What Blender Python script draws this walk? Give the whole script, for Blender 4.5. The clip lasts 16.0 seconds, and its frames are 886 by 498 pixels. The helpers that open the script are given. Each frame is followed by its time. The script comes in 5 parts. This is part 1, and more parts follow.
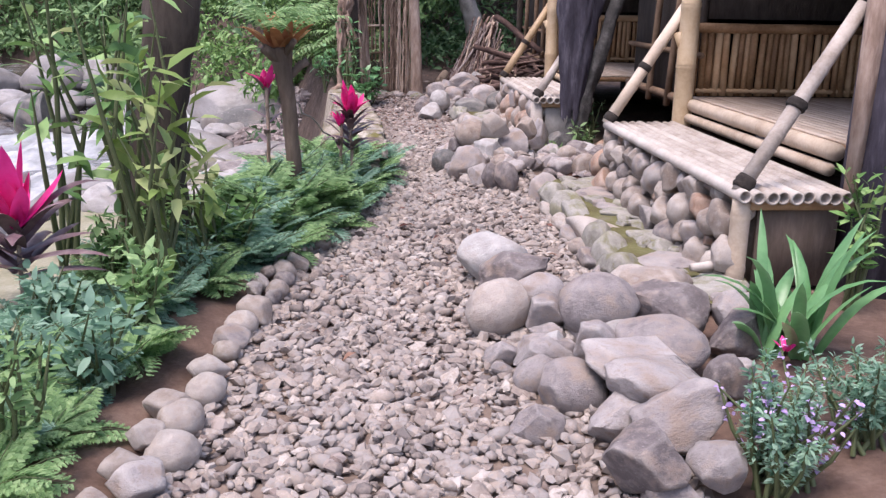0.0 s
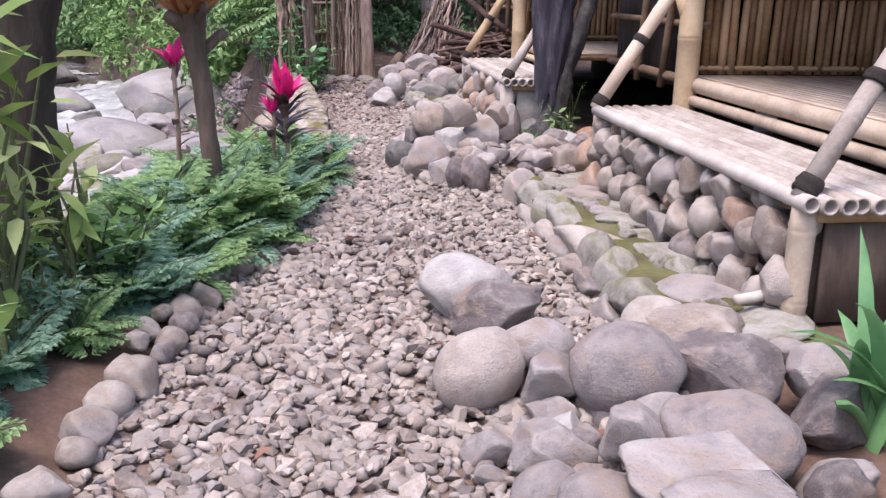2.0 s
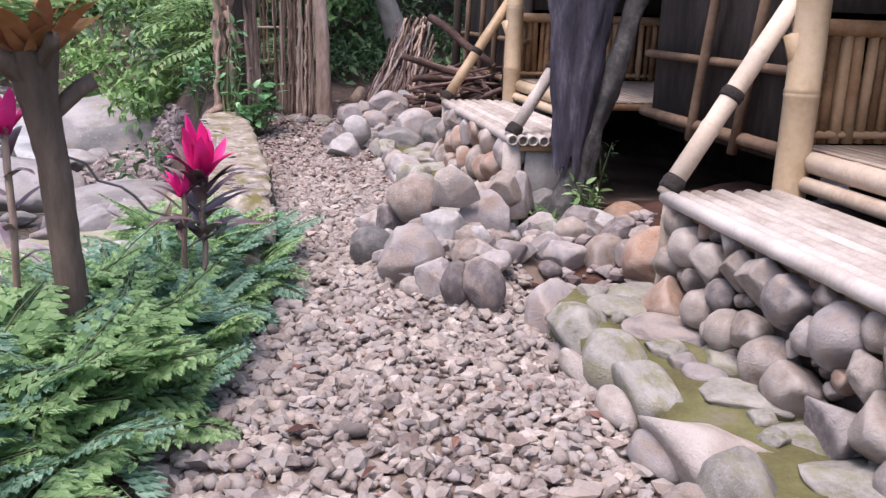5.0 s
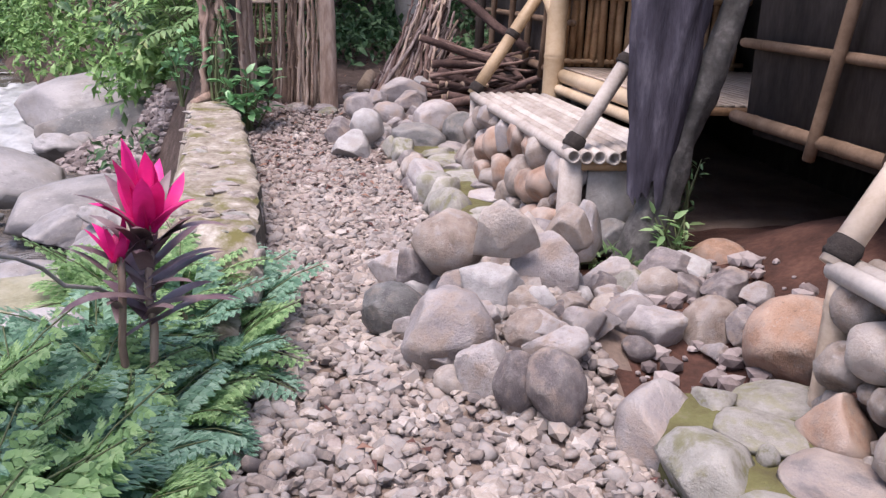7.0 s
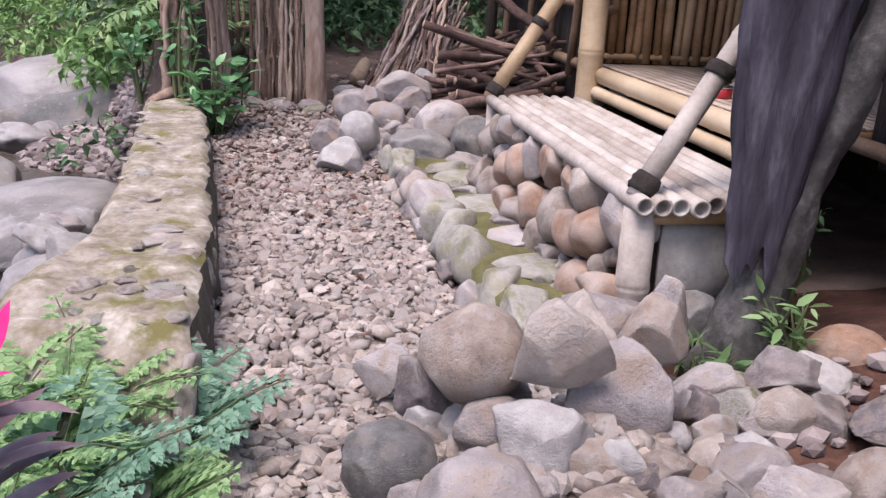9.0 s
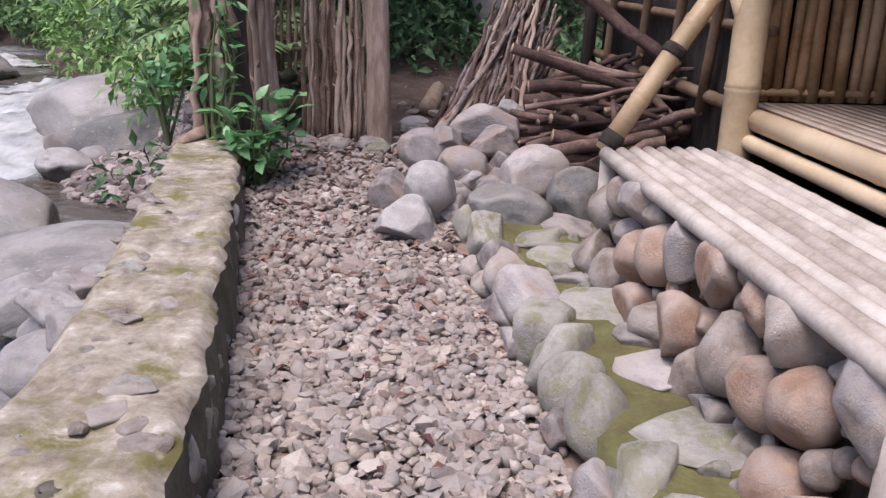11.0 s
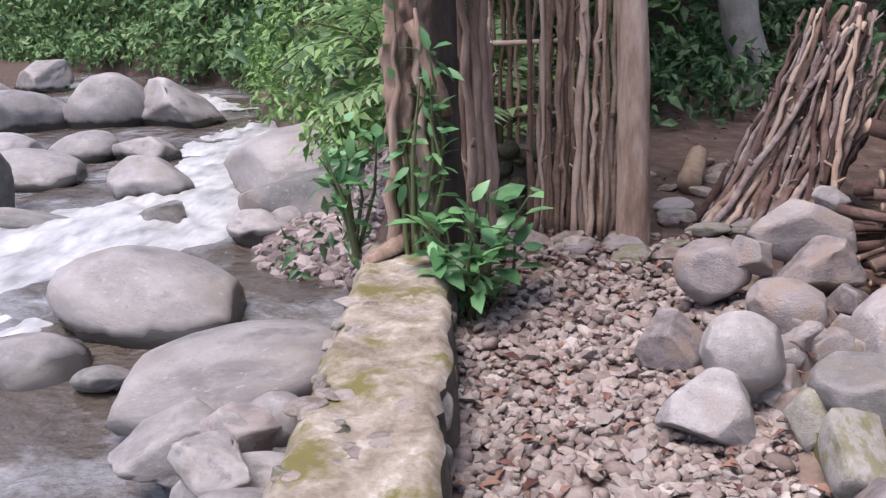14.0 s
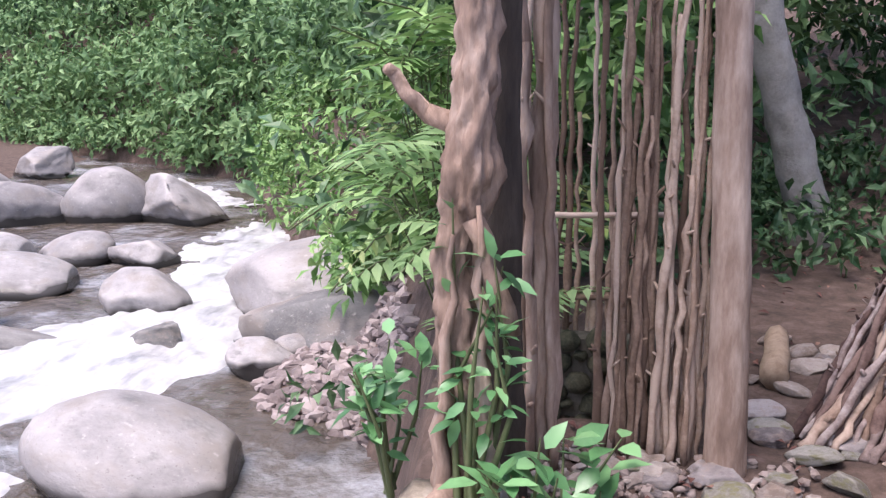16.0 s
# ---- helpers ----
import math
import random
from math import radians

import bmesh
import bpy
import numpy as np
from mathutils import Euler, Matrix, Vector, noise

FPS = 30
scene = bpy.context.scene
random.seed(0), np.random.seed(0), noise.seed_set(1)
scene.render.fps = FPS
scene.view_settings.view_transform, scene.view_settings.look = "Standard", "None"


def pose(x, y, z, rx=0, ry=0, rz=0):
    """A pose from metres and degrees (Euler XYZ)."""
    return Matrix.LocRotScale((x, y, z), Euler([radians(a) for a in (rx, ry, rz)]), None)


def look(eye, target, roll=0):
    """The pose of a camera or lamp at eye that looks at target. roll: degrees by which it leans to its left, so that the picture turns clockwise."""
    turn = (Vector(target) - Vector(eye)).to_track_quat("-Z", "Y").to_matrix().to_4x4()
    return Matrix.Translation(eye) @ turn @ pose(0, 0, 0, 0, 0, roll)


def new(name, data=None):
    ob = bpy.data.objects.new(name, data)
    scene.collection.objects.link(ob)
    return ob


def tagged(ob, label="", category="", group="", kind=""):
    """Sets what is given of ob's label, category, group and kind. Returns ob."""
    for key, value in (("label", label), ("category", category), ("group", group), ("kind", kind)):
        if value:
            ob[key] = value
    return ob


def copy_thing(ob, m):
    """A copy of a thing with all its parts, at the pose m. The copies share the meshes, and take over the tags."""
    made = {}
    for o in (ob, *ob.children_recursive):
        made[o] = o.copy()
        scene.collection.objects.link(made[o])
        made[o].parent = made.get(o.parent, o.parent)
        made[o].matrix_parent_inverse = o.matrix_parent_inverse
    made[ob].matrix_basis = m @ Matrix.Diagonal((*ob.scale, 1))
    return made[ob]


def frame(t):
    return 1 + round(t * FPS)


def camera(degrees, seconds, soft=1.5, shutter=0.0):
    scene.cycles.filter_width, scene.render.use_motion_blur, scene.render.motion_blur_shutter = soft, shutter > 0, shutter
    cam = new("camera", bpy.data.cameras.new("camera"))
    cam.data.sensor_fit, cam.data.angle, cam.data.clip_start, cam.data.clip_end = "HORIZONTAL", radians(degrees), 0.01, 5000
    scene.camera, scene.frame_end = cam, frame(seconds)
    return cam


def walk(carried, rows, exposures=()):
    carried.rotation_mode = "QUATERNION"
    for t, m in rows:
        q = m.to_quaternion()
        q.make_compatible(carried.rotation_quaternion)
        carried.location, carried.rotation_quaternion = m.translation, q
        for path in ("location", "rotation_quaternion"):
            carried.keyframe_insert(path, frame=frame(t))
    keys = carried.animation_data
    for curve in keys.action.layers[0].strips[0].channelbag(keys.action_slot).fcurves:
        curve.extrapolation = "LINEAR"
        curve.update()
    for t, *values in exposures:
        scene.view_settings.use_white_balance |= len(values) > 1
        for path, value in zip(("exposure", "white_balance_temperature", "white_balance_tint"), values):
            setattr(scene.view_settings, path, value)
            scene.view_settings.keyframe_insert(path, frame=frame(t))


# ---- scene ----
cam = camera(52.7, 16.0, soft=1.35)
METRES, EYE, TILT, LEAN, TURN = 10.0, 1.5, -15.5, -1.0, 0.0
ROWS = [
    (0.0, 0.0, 0.0, 0.0, 0.0, 0.0, 0.0),
    (0.5, 0.0004, 0.0321, 0.0015, -0.29, -0.62, -0.13),
    (1.0, 0.0008, 0.0632, 0.0057, -1.3, -1.35, 0.12),
    (1.5, 0.0004, 0.0916, 0.0113, -2.14, -1.45, 0.5),
    (2.0, 0.0005, 0.1247, 0.0161, -2.72, -0.75, 0.84),
    (2.5, -0.0021, 0.1582, 0.025, -3.53, -0.43, 1.0),
    (3.0, -0.0045, 0.1916, 0.0342, -4.42, 0.01, 0.89),
    (3.5, -0.0053, 0.2274, 0.045, -5.16, 0.58, 0.78),
    (4.0, -0.0064, 0.2589, 0.0529, -5.94, 1.02, 0.64),
    (6.5, -0.0108, 0.4135, 0.0992, -5.19, -0.61, 0.46),
    (7.0, -0.0116, 0.4464, 0.1079, -5.44, -1.04, 0.12),
    (7.5, -0.0114, 0.4789, 0.117, -5.95, -1.62, -0.23),
    (8.0, -0.0079, 0.5113, 0.1264, -5.96, -2.26, -0.15),
    (10.5, -0.0062, 0.6646, 0.1676, -3.26, -2.51, -1.08),
    (11.0, -0.0059, 0.7011, 0.179, -1.1, -2.15, -0.77),
    (11.5, -0.0094, 0.7321, 0.1865, 0.65, -1.52, -0.74),
    (12.0, -0.0127, 0.7591, 0.1944, 2.2, -1.04, -0.5),
    (12.5, -0.0127, 0.7892, 0.2054, 4.7, -0.41, 0.02),
    (13.0, -0.0238, 0.8155, 0.2147, 6.45, 0.59, -0.16),
    (13.5, -0.0351, 0.8374, 0.2241, 8.68, 0.08, -0.52),
    (14.0, -0.0441, 0.857, 0.2316, 11.3, -0.98, -0.78),
    (14.5, -0.0563, 0.8776, 0.2376, 13.42, -1.13, -1.69),
    (15.0, -0.0716, 0.8955, 0.2608, 13.71, -1.27, -1.07),
    (15.5, -0.0805, 0.9137, 0.2771, 12.67, 0.74, -1.73),
    (16.0, -0.0835, 0.928, 0.2889, 11.05, 4.17, -2.32),
]
walk(cam, [(t, pose(0, 0, EYE, TILT, LEAN, TURN) @ pose(METRES * x, METRES * y, METRES * z, 90 + pitch, roll, yaw)) for t, x, y, z, yaw, pitch, roll in ROWS], exposures=[(0.0, 1.1, 6350, 21), (3.5, 1.16, 6350, 21), (8.2, 1.16, 6350, 20.5), (9.5, 1.03, 6350, 20), (11.0, 0.93, 6350, 18), (12.5, 0.93, 6350, 18.5), (13.5, 1.1, 6350, 19), (14.5, 1.01, 6350, 18.5), (15.4, 1.17, 6350, 19), (16.0, 1.5, 6350, 21)])

# ---- light ----
world = bpy.data.worlds.new("sky")
scene.world = world
world.use_nodes = True
wn, wl = world.node_tree.nodes, world.node_tree.links
sky = wn.new("ShaderNodeTexSky")
sky.sky_type = "NISHITA"
sky.sun_disc = False
sky.sun_elevation, sky.sun_rotation = radians(69), radians(-139)
sky.air_density, sky.dust_density = 1.0, 3.0
wn["Background"].inputs["Strength"].default_value = 0.15
wl.new(sky.outputs[0], wn["Background"].inputs["Color"])
sun = new("sun", bpy.data.lights.new("sun", "SUN"))
sun.data.energy, sun.data.angle, sun.data.color = 1.8, radians(28), (1.0, 0.95, 0.9)
sun.matrix_world = look((-4.7, -5.4, 18.7), (0, 0, 0))

# ---- materials ----
def material(name, stops, scale=8.0, rough=0.85, bump=0.3, detail_scale=60.0, island=0.0, spec=0.3, metal=0.0, stretch=(1, 1, 1), per_object=0.0, patches=None, bump_scale=None, translucent=0.0):
    """A node material: two scales of noise over a ramp of colours, relief, and optional patches of another colour."""
    m = bpy.data.materials.new(name)
    m.use_nodes = True
    nt = m.node_tree
    n, l = nt.nodes, nt.links
    bsdf = n["Principled BSDF"]
    coord = n.new("ShaderNodeTexCoord")
    mapping = n.new("ShaderNodeMapping")
    mapping.inputs["Scale"].default_value = stretch
    l.new(coord.outputs["Object"], mapping.inputs["Vector"])
    vec = mapping.outputs["Vector"]
    if per_object:
        info = n.new("ShaderNodeObjectInfo")
        add = n.new("ShaderNodeVectorMath")
        add.operation = "MULTIPLY_ADD"
        add.inputs[1].default_value = (37, 19, 53)
        l.new(info.outputs["Random"], add.inputs[0])
        l.new(vec, add.inputs[2])
        vec = add.outputs[0]

    def noise_node(s, d=5, r=0.6):
        t = n.new("ShaderNodeTexNoise")
        t.inputs["Scale"].default_value, t.inputs["Detail"].default_value, t.inputs["Roughness"].default_value = s, d, r
        l.new(vec, t.inputs["Vector"])
        return t.outputs["Fac"]

    big, fine = noise_node(scale), noise_node(detail_scale, 3)
    mix = n.new("ShaderNodeMath")
    mix.operation = "MULTIPLY_ADD"
    mix.inputs[1].default_value = 0.35
    l.new(fine, mix.inputs[0])
    sub = n.new("ShaderNodeMath")
    sub.operation = "MULTIPLY_ADD"
    sub.inputs[1].default_value, sub.inputs[2].default_value = 0.95, -0.15
    l.new(big, sub.inputs[0])
    l.new(sub.outputs[0], mix.inputs[2])
    fac = mix.outputs[0]
    if island or per_object:
        src = n.new("ShaderNodeNewGeometry").outputs["Random Per Island"] if island else info.outputs["Random"]
        shift = n.new("ShaderNodeMath")
        shift.operation = "MULTIPLY_ADD"
        amount = island or per_object
        shift.inputs[1].default_value = amount
        l.new(src, shift.inputs[0])
        back = n.new("ShaderNodeMath")
        back.operation = "SUBTRACT"
        back.inputs[1].default_value = amount / 2
        l.new(fac, back.inputs[0])
        l.new(back.outputs[0], shift.inputs[2])
        fac = shift.outputs[0]
    ramp = n.new("ShaderNodeValToRGB")
    els = ramp.color_ramp.elements
    for i, c in enumerate(stops):
        e = els[i] if i < 2 else els.new(0.5)
        e.position, e.color = 0.22 + 0.56 * i / (len(stops) - 1), (*c, 1)
    for i, c in enumerate(stops):
        els[i].position = 0.22 + 0.56 * i / (len(stops) - 1)
        els[i].color = (*c, 1)
    l.new(fac, ramp.inputs["Fac"])
    colour = ramp.outputs["Color"]
    if patches:
        pc, ps, lo, hi = patches
        pr = n.new("ShaderNodeMapRange")
        pr.inputs["From Min"].default_value, pr.inputs["From Max"].default_value = lo, hi
        l.new(noise_node(ps, 6, 0.65), pr.inputs["Value"])
        pm = n.new("ShaderNodeMix")
        pm.data_type = "RGBA"
        l.new(pr.outputs["Result"], pm.inputs["Factor"])
        l.new(colour, pm.inputs["A"])
        pm.inputs["B"].default_value = (*pc, 1)
        colour = pm.outputs["Result"]
    l.new(colour, bsdf.inputs["Base Color"])
    bsdf.inputs["Roughness"].default_value = rough
    bsdf.inputs["Metallic"].default_value = metal
    bsdf.inputs["Specular IOR Level"].default_value = spec
    if bump:
        b = n.new("ShaderNodeBump")
        b.inputs["Strength"].default_value, b.inputs["Distance"].default_value = bump, 0.01
        l.new(noise_node(bump_scale or detail_scale * 0.6, 6, 0.7), b.inputs["Height"])
        l.new(b.outputs["Normal"], bsdf.inputs["Normal"])
    if translucent:
        tr = n.new("ShaderNodeBsdfTranslucent")
        l.new(colour, tr.inputs["Color"])
        ms = n.new("ShaderNodeMixShader")
        ms.inputs["Fac"].default_value = translucent
        l.new(bsdf.outputs[0], ms.inputs[1])
        l.new(tr.outputs[0], ms.inputs[2])
        l.new(ms.outputs[0], n["Material Output"].inputs["Surface"])
    return m


M_GRAVEL = material("gravel_stone", [(0.14, 0.12, 0.112), (0.235, 0.19, 0.162), (0.265, 0.24, 0.225), (0.30, 0.245, 0.205), (0.40, 0.355, 0.32)], 6, 0.9, 0.3, 90, island=0.45)
M_GRAVEL_SOILED = material("soiled_gravel_stone", [(0.14, 0.105, 0.09), (0.205, 0.16, 0.14), (0.26, 0.21, 0.187), (0.33, 0.28, 0.255)], 6, 0.9, 0.3, 90, island=0.45)
M_PEBBLE = material("pebble_stone", [(0.12, 0.095, 0.09), (0.22, 0.18, 0.17), (0.31, 0.265, 0.25)], 6, 0.8, 0.3, 60, island=0.7)
M_GROUND = material("earth", [(0.09, 0.065, 0.05), (0.17, 0.125, 0.10), (0.25, 0.20, 0.165)], 3, 0.95, 0.8, 50)
M_FLOOR_WOOD = material("litter_soil", [(0.035, 0.026, 0.02), (0.085, 0.058, 0.046), (0.16, 0.115, 0.095)], 7, 0.95, 1.0, 45)
M_BANK = material("pale_mossy_bank", [(0.15, 0.135, 0.08), (0.25, 0.235, 0.16), (0.34, 0.32, 0.25)], 4, 0.95, 0.9, 50)
M_GARDEN_SOIL = material("garden_soil", [(0.06, 0.036, 0.027), (0.12, 0.075, 0.056), (0.19, 0.13, 0.10)], 6, 0.95, 1.0, 45)
M_RED_SOIL = material("red_soil", [(0.028, 0.014, 0.01), (0.066, 0.03, 0.021), (0.12, 0.06, 0.042)], 5, 0.95, 1.0, 40)
STONE = {
    "grey": material("boulder_grey", [(0.14, 0.118, 0.116), (0.235, 0.205, 0.20), (0.30, 0.268, 0.26), (0.40, 0.36, 0.345)], 2.2, 0.8, 0.95, 70, bump_scale=11, per_object=0.6, patches=((0.30, 0.245, 0.21), 3, 0.56, 0.75)),
    "pale": material("boulder_pale", [(0.25, 0.232, 0.224), (0.36, 0.34, 0.328), (0.46, 0.44, 0.42)], 2.2, 0.8, 0.8, 70, bump_scale=11, per_object=0.2),
    "tan": material("boulder_tan", [(0.17, 0.13, 0.105), (0.27, 0.21, 0.172), (0.335, 0.275, 0.232), (0.41, 0.355, 0.315)], 2.2, 0.85, 0.95, 70, bump_scale=11, per_object=0.6, patches=((0.33, 0.30, 0.285), 3, 0.55, 0.75)),
    "dark": material("boulder_dark", [(0.08, 0.078, 0.075), (0.14, 0.135, 0.13), (0.22, 0.21, 0.20)], 2.5, 0.7, 0.8, 40, bump_scale=11, per_object=0.3),
    "rust": material("boulder_rust", [(0.21, 0.125, 0.082), (0.32, 0.20, 0.14), (0.39, 0.275, 0.205)], 2.5, 0.85, 0.8, 40, bump_scale=11, per_object=0.3),
    "moss": material("boulder_moss", [(0.15, 0.138, 0.112), (0.24, 0.225, 0.195), (0.31, 0.295, 0.262)], 5, 0.9, 0.9, 50, bump_scale=11, per_object=0.4, patches=((0.155, 0.16, 0.06), 1.6, 0.50, 0.66)),
    "river": material("river_rock", [(0.15, 0.14, 0.138), (0.24, 0.225, 0.22), (0.33, 0.31, 0.30)], 2.2, 0.6, 0.7, 26, bump_scale=11, per_object=0.3, patches=((0.13, 0.125, 0.12), 2, 0.56, 0.7)),
    # low wall's stones: dark moss, with the wall's shade put into the colour
    "shade_dark": material("shade_dark_stone", [(0.018, 0.018, 0.012), (0.04, 0.042, 0.024), (0.085, 0.078, 0.05)], 4, 0.85, 0.8, 50, bump_scale=11, per_object=0.3),
}
M_MOSS = material("moss_soil", [(0.065, 0.052, 0.034), (0.095, 0.085, 0.034), (0.13, 0.125, 0.05), (0.17, 0.145, 0.11)], 5, 0.95, 0.9, 60)
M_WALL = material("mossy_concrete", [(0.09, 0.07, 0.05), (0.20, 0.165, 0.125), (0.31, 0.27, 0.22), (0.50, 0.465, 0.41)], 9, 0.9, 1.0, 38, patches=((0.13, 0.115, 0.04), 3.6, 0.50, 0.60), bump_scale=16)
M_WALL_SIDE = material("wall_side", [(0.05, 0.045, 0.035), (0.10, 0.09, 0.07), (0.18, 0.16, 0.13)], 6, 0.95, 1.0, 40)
M_BAMBOO = material("bamboo", [(0.31, 0.215, 0.12), (0.44, 0.33, 0.21), (0.53, 0.42, 0.295)], 3, 0.45, 0.1, 40, stretch=(1, 1, 1), per_object=0.3, spec=0.4)
M_BAMBOO_OLD = material("weathered_bamboo", [(0.25, 0.205, 0.17), (0.40, 0.35, 0.31), (0.52, 0.475, 0.43)], 5, 0.75, 0.25, 60, per_object=0.3)
M_BAMBOO_BROWN = material("brown_bamboo", [(0.17, 0.09, 0.042), (0.31, 0.18, 0.09), (0.44, 0.29, 0.165)], 4, 0.6, 0.2, 50, per_object=0.5)
M_ROPE = material("dark_lashing", [(0.02, 0.017, 0.015), (0.05, 0.04, 0.035)], 30, 0.95, 1.0, 120)
# dark weave, darkened further for shade that the raised roof doesn't cast
M_SHADED_WALL = material("shaded_woven_wall", [(0.024, 0.019, 0.016), (0.048, 0.039, 0.034), (0.08, 0.066, 0.058)], 14, 0.9, 0.8, 70, stretch=(1, 1, 0.3))
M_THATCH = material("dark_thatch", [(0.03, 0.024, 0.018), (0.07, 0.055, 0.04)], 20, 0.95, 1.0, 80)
M_BARK = material("bark", [(0.10, 0.064, 0.046), (0.265, 0.186, 0.143), (0.49, 0.385, 0.315)], 9, 0.95, 1.0, 45, bump_scale=20, stretch=(1, 1, 0.25), per_object=0.2)
M_BARK_DARK = material("dark_bark", [(0.025, 0.02, 0.017), (0.055, 0.043, 0.035), (0.10, 0.08, 0.065)], 7, 0.95, 1.0, 45, stretch=(1, 1, 0.25))
M_BARK_PALE = material("pale_bark", [(0.16, 0.145, 0.13), (0.27, 0.25, 0.23), (0.36, 0.34, 0.31)], 7, 0.9, 0.8, 45)
M_STICK = material("stick_bark", [(0.15, 0.098, 0.07), (0.30, 0.21, 0.155), (0.48, 0.37, 0.295)], 6, 0.9, 0.8, 60, per_object=0.7)
M_BARK_MID = material("brown_bark", [(0.06, 0.042, 0.032), (0.12, 0.088, 0.068), (0.20, 0.15, 0.12)], 7, 0.95, 1.0, 45, stretch=(1, 1, 0.25))
M_LOG = material("firewood_bark", [(0.045, 0.026, 0.022), (0.105, 0.064, 0.053), (0.22, 0.15, 0.125)], 8, 0.9, 0.9, 55, per_object=0.6)
# brown poles of battens and props; the eave's shade lowers this colour
M_PROP = material("shaded_brown_pole", [(0.10, 0.062, 0.038), (0.17, 0.11, 0.07), (0.25, 0.17, 0.115)], 6, 0.8, 0.4, 50, per_object=0.3)
M_CUTWOOD = material("cut_wood", [(0.22, 0.15, 0.10), (0.33, 0.24, 0.165), (0.43, 0.33, 0.24)], 20, 0.85, 0.3, 60)
M_NET = material("black_net", [(0.018, 0.015, 0.022), (0.055, 0.048, 0.064), (0.15, 0.138, 0.162)], 12, 0.8, 1.0, 60, stretch=(1, 1, 0.22), bump_scale=22)
M_FERN = material("fern_leaf", [(0.14, 0.255, 0.10), (0.25, 0.405, 0.17), (0.375, 0.53, 0.255)], 2, 0.6, 0, 20, island=0.7, translucent=0.5)
M_BLUEFERN = material("blue_fern_leaf", [(0.12, 0.235, 0.155), (0.22, 0.38, 0.26), (0.35, 0.51, 0.38)], 2, 0.6, 0, 20, island=0.7, translucent=0.5)
M_LEAF = material("green_leaf", [(0.07, 0.15, 0.04), (0.14, 0.27, 0.08), (0.25, 0.39, 0.14)], 2, 0.45, 0, 20, island=0.8, translucent=0.25)
M_SHRUB = material("glossy_leaf", [(0.055, 0.15, 0.055), (0.11, 0.26, 0.10), (0.20, 0.39, 0.17)], 2, 0.35, 0, 20, island=0.8, translucent=0.25, spec=0.5)
M_YELLOWLEAF = material("light_leaf", [(0.14, 0.22, 0.05), (0.24, 0.33, 0.10), (0.36, 0.42, 0.18)], 2, 0.45, 0, 20, island=0.8, translucent=0.3)
M_DARKLEAF = material("dark_leaf", [(0.025, 0.065, 0.025), (0.06, 0.125, 0.05), (0.12, 0.20, 0.09)], 2, 0.45, 0, 20, island=0.8, translucent=0.15)
M_JUNGLE = material("far_leaf", [(0.025, 0.06, 0.025), (0.085, 0.17, 0.065), (0.15, 0.26, 0.10), (0.24, 0.36, 0.16)], 0.22, 0.6, 0, 2.5, island=0.4, translucent=0.25)
M_PINK = material("pink_leaf", [(0.50, 0.01, 0.12), (0.72, 0.025, 0.22), (0.80, 0.07, 0.32)], 4, 0.4, 0, 20, island=0.4, translucent=0.25)
M_PURPLE = material("purple_leaf", [(0.06, 0.03, 0.038), (0.13, 0.08, 0.088), (0.24, 0.18, 0.175)], 6, 0.4, 0, 20, island=0.6)
M_ORANGE = material("dry_frond", [(0.20, 0.075, 0.03), (0.36, 0.15, 0.07), (0.45, 0.23, 0.12)], 6, 0.7, 0, 20, island=0.7)
M_LITTER = material("dead_leaf", [(0.07, 0.03, 0.024), (0.14, 0.065, 0.052), (0.22, 0.125, 0.09)], 6, 0.8, 0, 20, island=0.9)
M_STEM = material("green_stem", [(0.06, 0.075, 0.03), (0.11, 0.13, 0.06)], 8, 0.6, 0, 40)
M_LILAC = material("lilac_flower", [(0.30, 0.20, 0.42), (0.45, 0.34, 0.55)], 8, 0.6, 0, 20, island=0.6)
M_FOAM = material("white_water", [(0.10, 0.10, 0.10), (0.28, 0.28, 0.278), (0.45, 0.45, 0.445), (0.56, 0.56, 0.555)], 2.4, 0.35, 1.0, 9, stretch=(1, 0.4, 1))


def water_material():
    m = bpy.data.materials.new("stream_water")
    m.use_nodes = True
    n, l = m.node_tree.nodes, m.node_tree.links
    bsdf = n["Principled BSDF"]
    coord = n.new("ShaderNodeTexCoord")
    w1 = n.new("ShaderNodeTexNoise")
    w1.inputs["Scale"].default_value, w1.inputs["Detail"].default_value = 3.4, 7
    w2 = n.new("ShaderNodeTexNoise")
    w2.inputs["Scale"].default_value, w2.inputs["Detail"].default_value, w2.inputs["Roughness"].default_value = 0.55, 8, 0.72
    for w in (w1, w2):
        l.new(coord.outputs["Object"], w.inputs["Vector"])
    mr = n.new("ShaderNodeMapRange")
    mr.inputs["From Min"].default_value, mr.inputs["From Max"].default_value = 0.47, 0.72
    l.new(w2.outputs["Fac"], mr.inputs["Value"])
    mix = n.new("ShaderNodeMix")
    mix.data_type = "RGBA"
    mix.inputs["A"].default_value, mix.inputs["B"].default_value = (0.08, 0.066, 0.053, 1), (0.36, 0.375, 0.40, 1)
    l.new(mr.outputs["Result"], mix.inputs["Factor"])
    l.new(mix.outputs["Result"], bsdf.inputs["Base Color"])
    bsdf.inputs["Roughness"].default_value = 0.12
    bsdf.inputs["IOR"].default_value = 1.33
    b = n.new("ShaderNodeBump")
    b.inputs["Strength"].default_value, b.inputs["Distance"].default_value = 1.0, 0.14
    l.new(w1.outputs["Fac"], b.inputs["Height"])
    l.new(b.outputs["Normal"], bsdf.inputs["Normal"])
    return m


M_WATER = water_material()


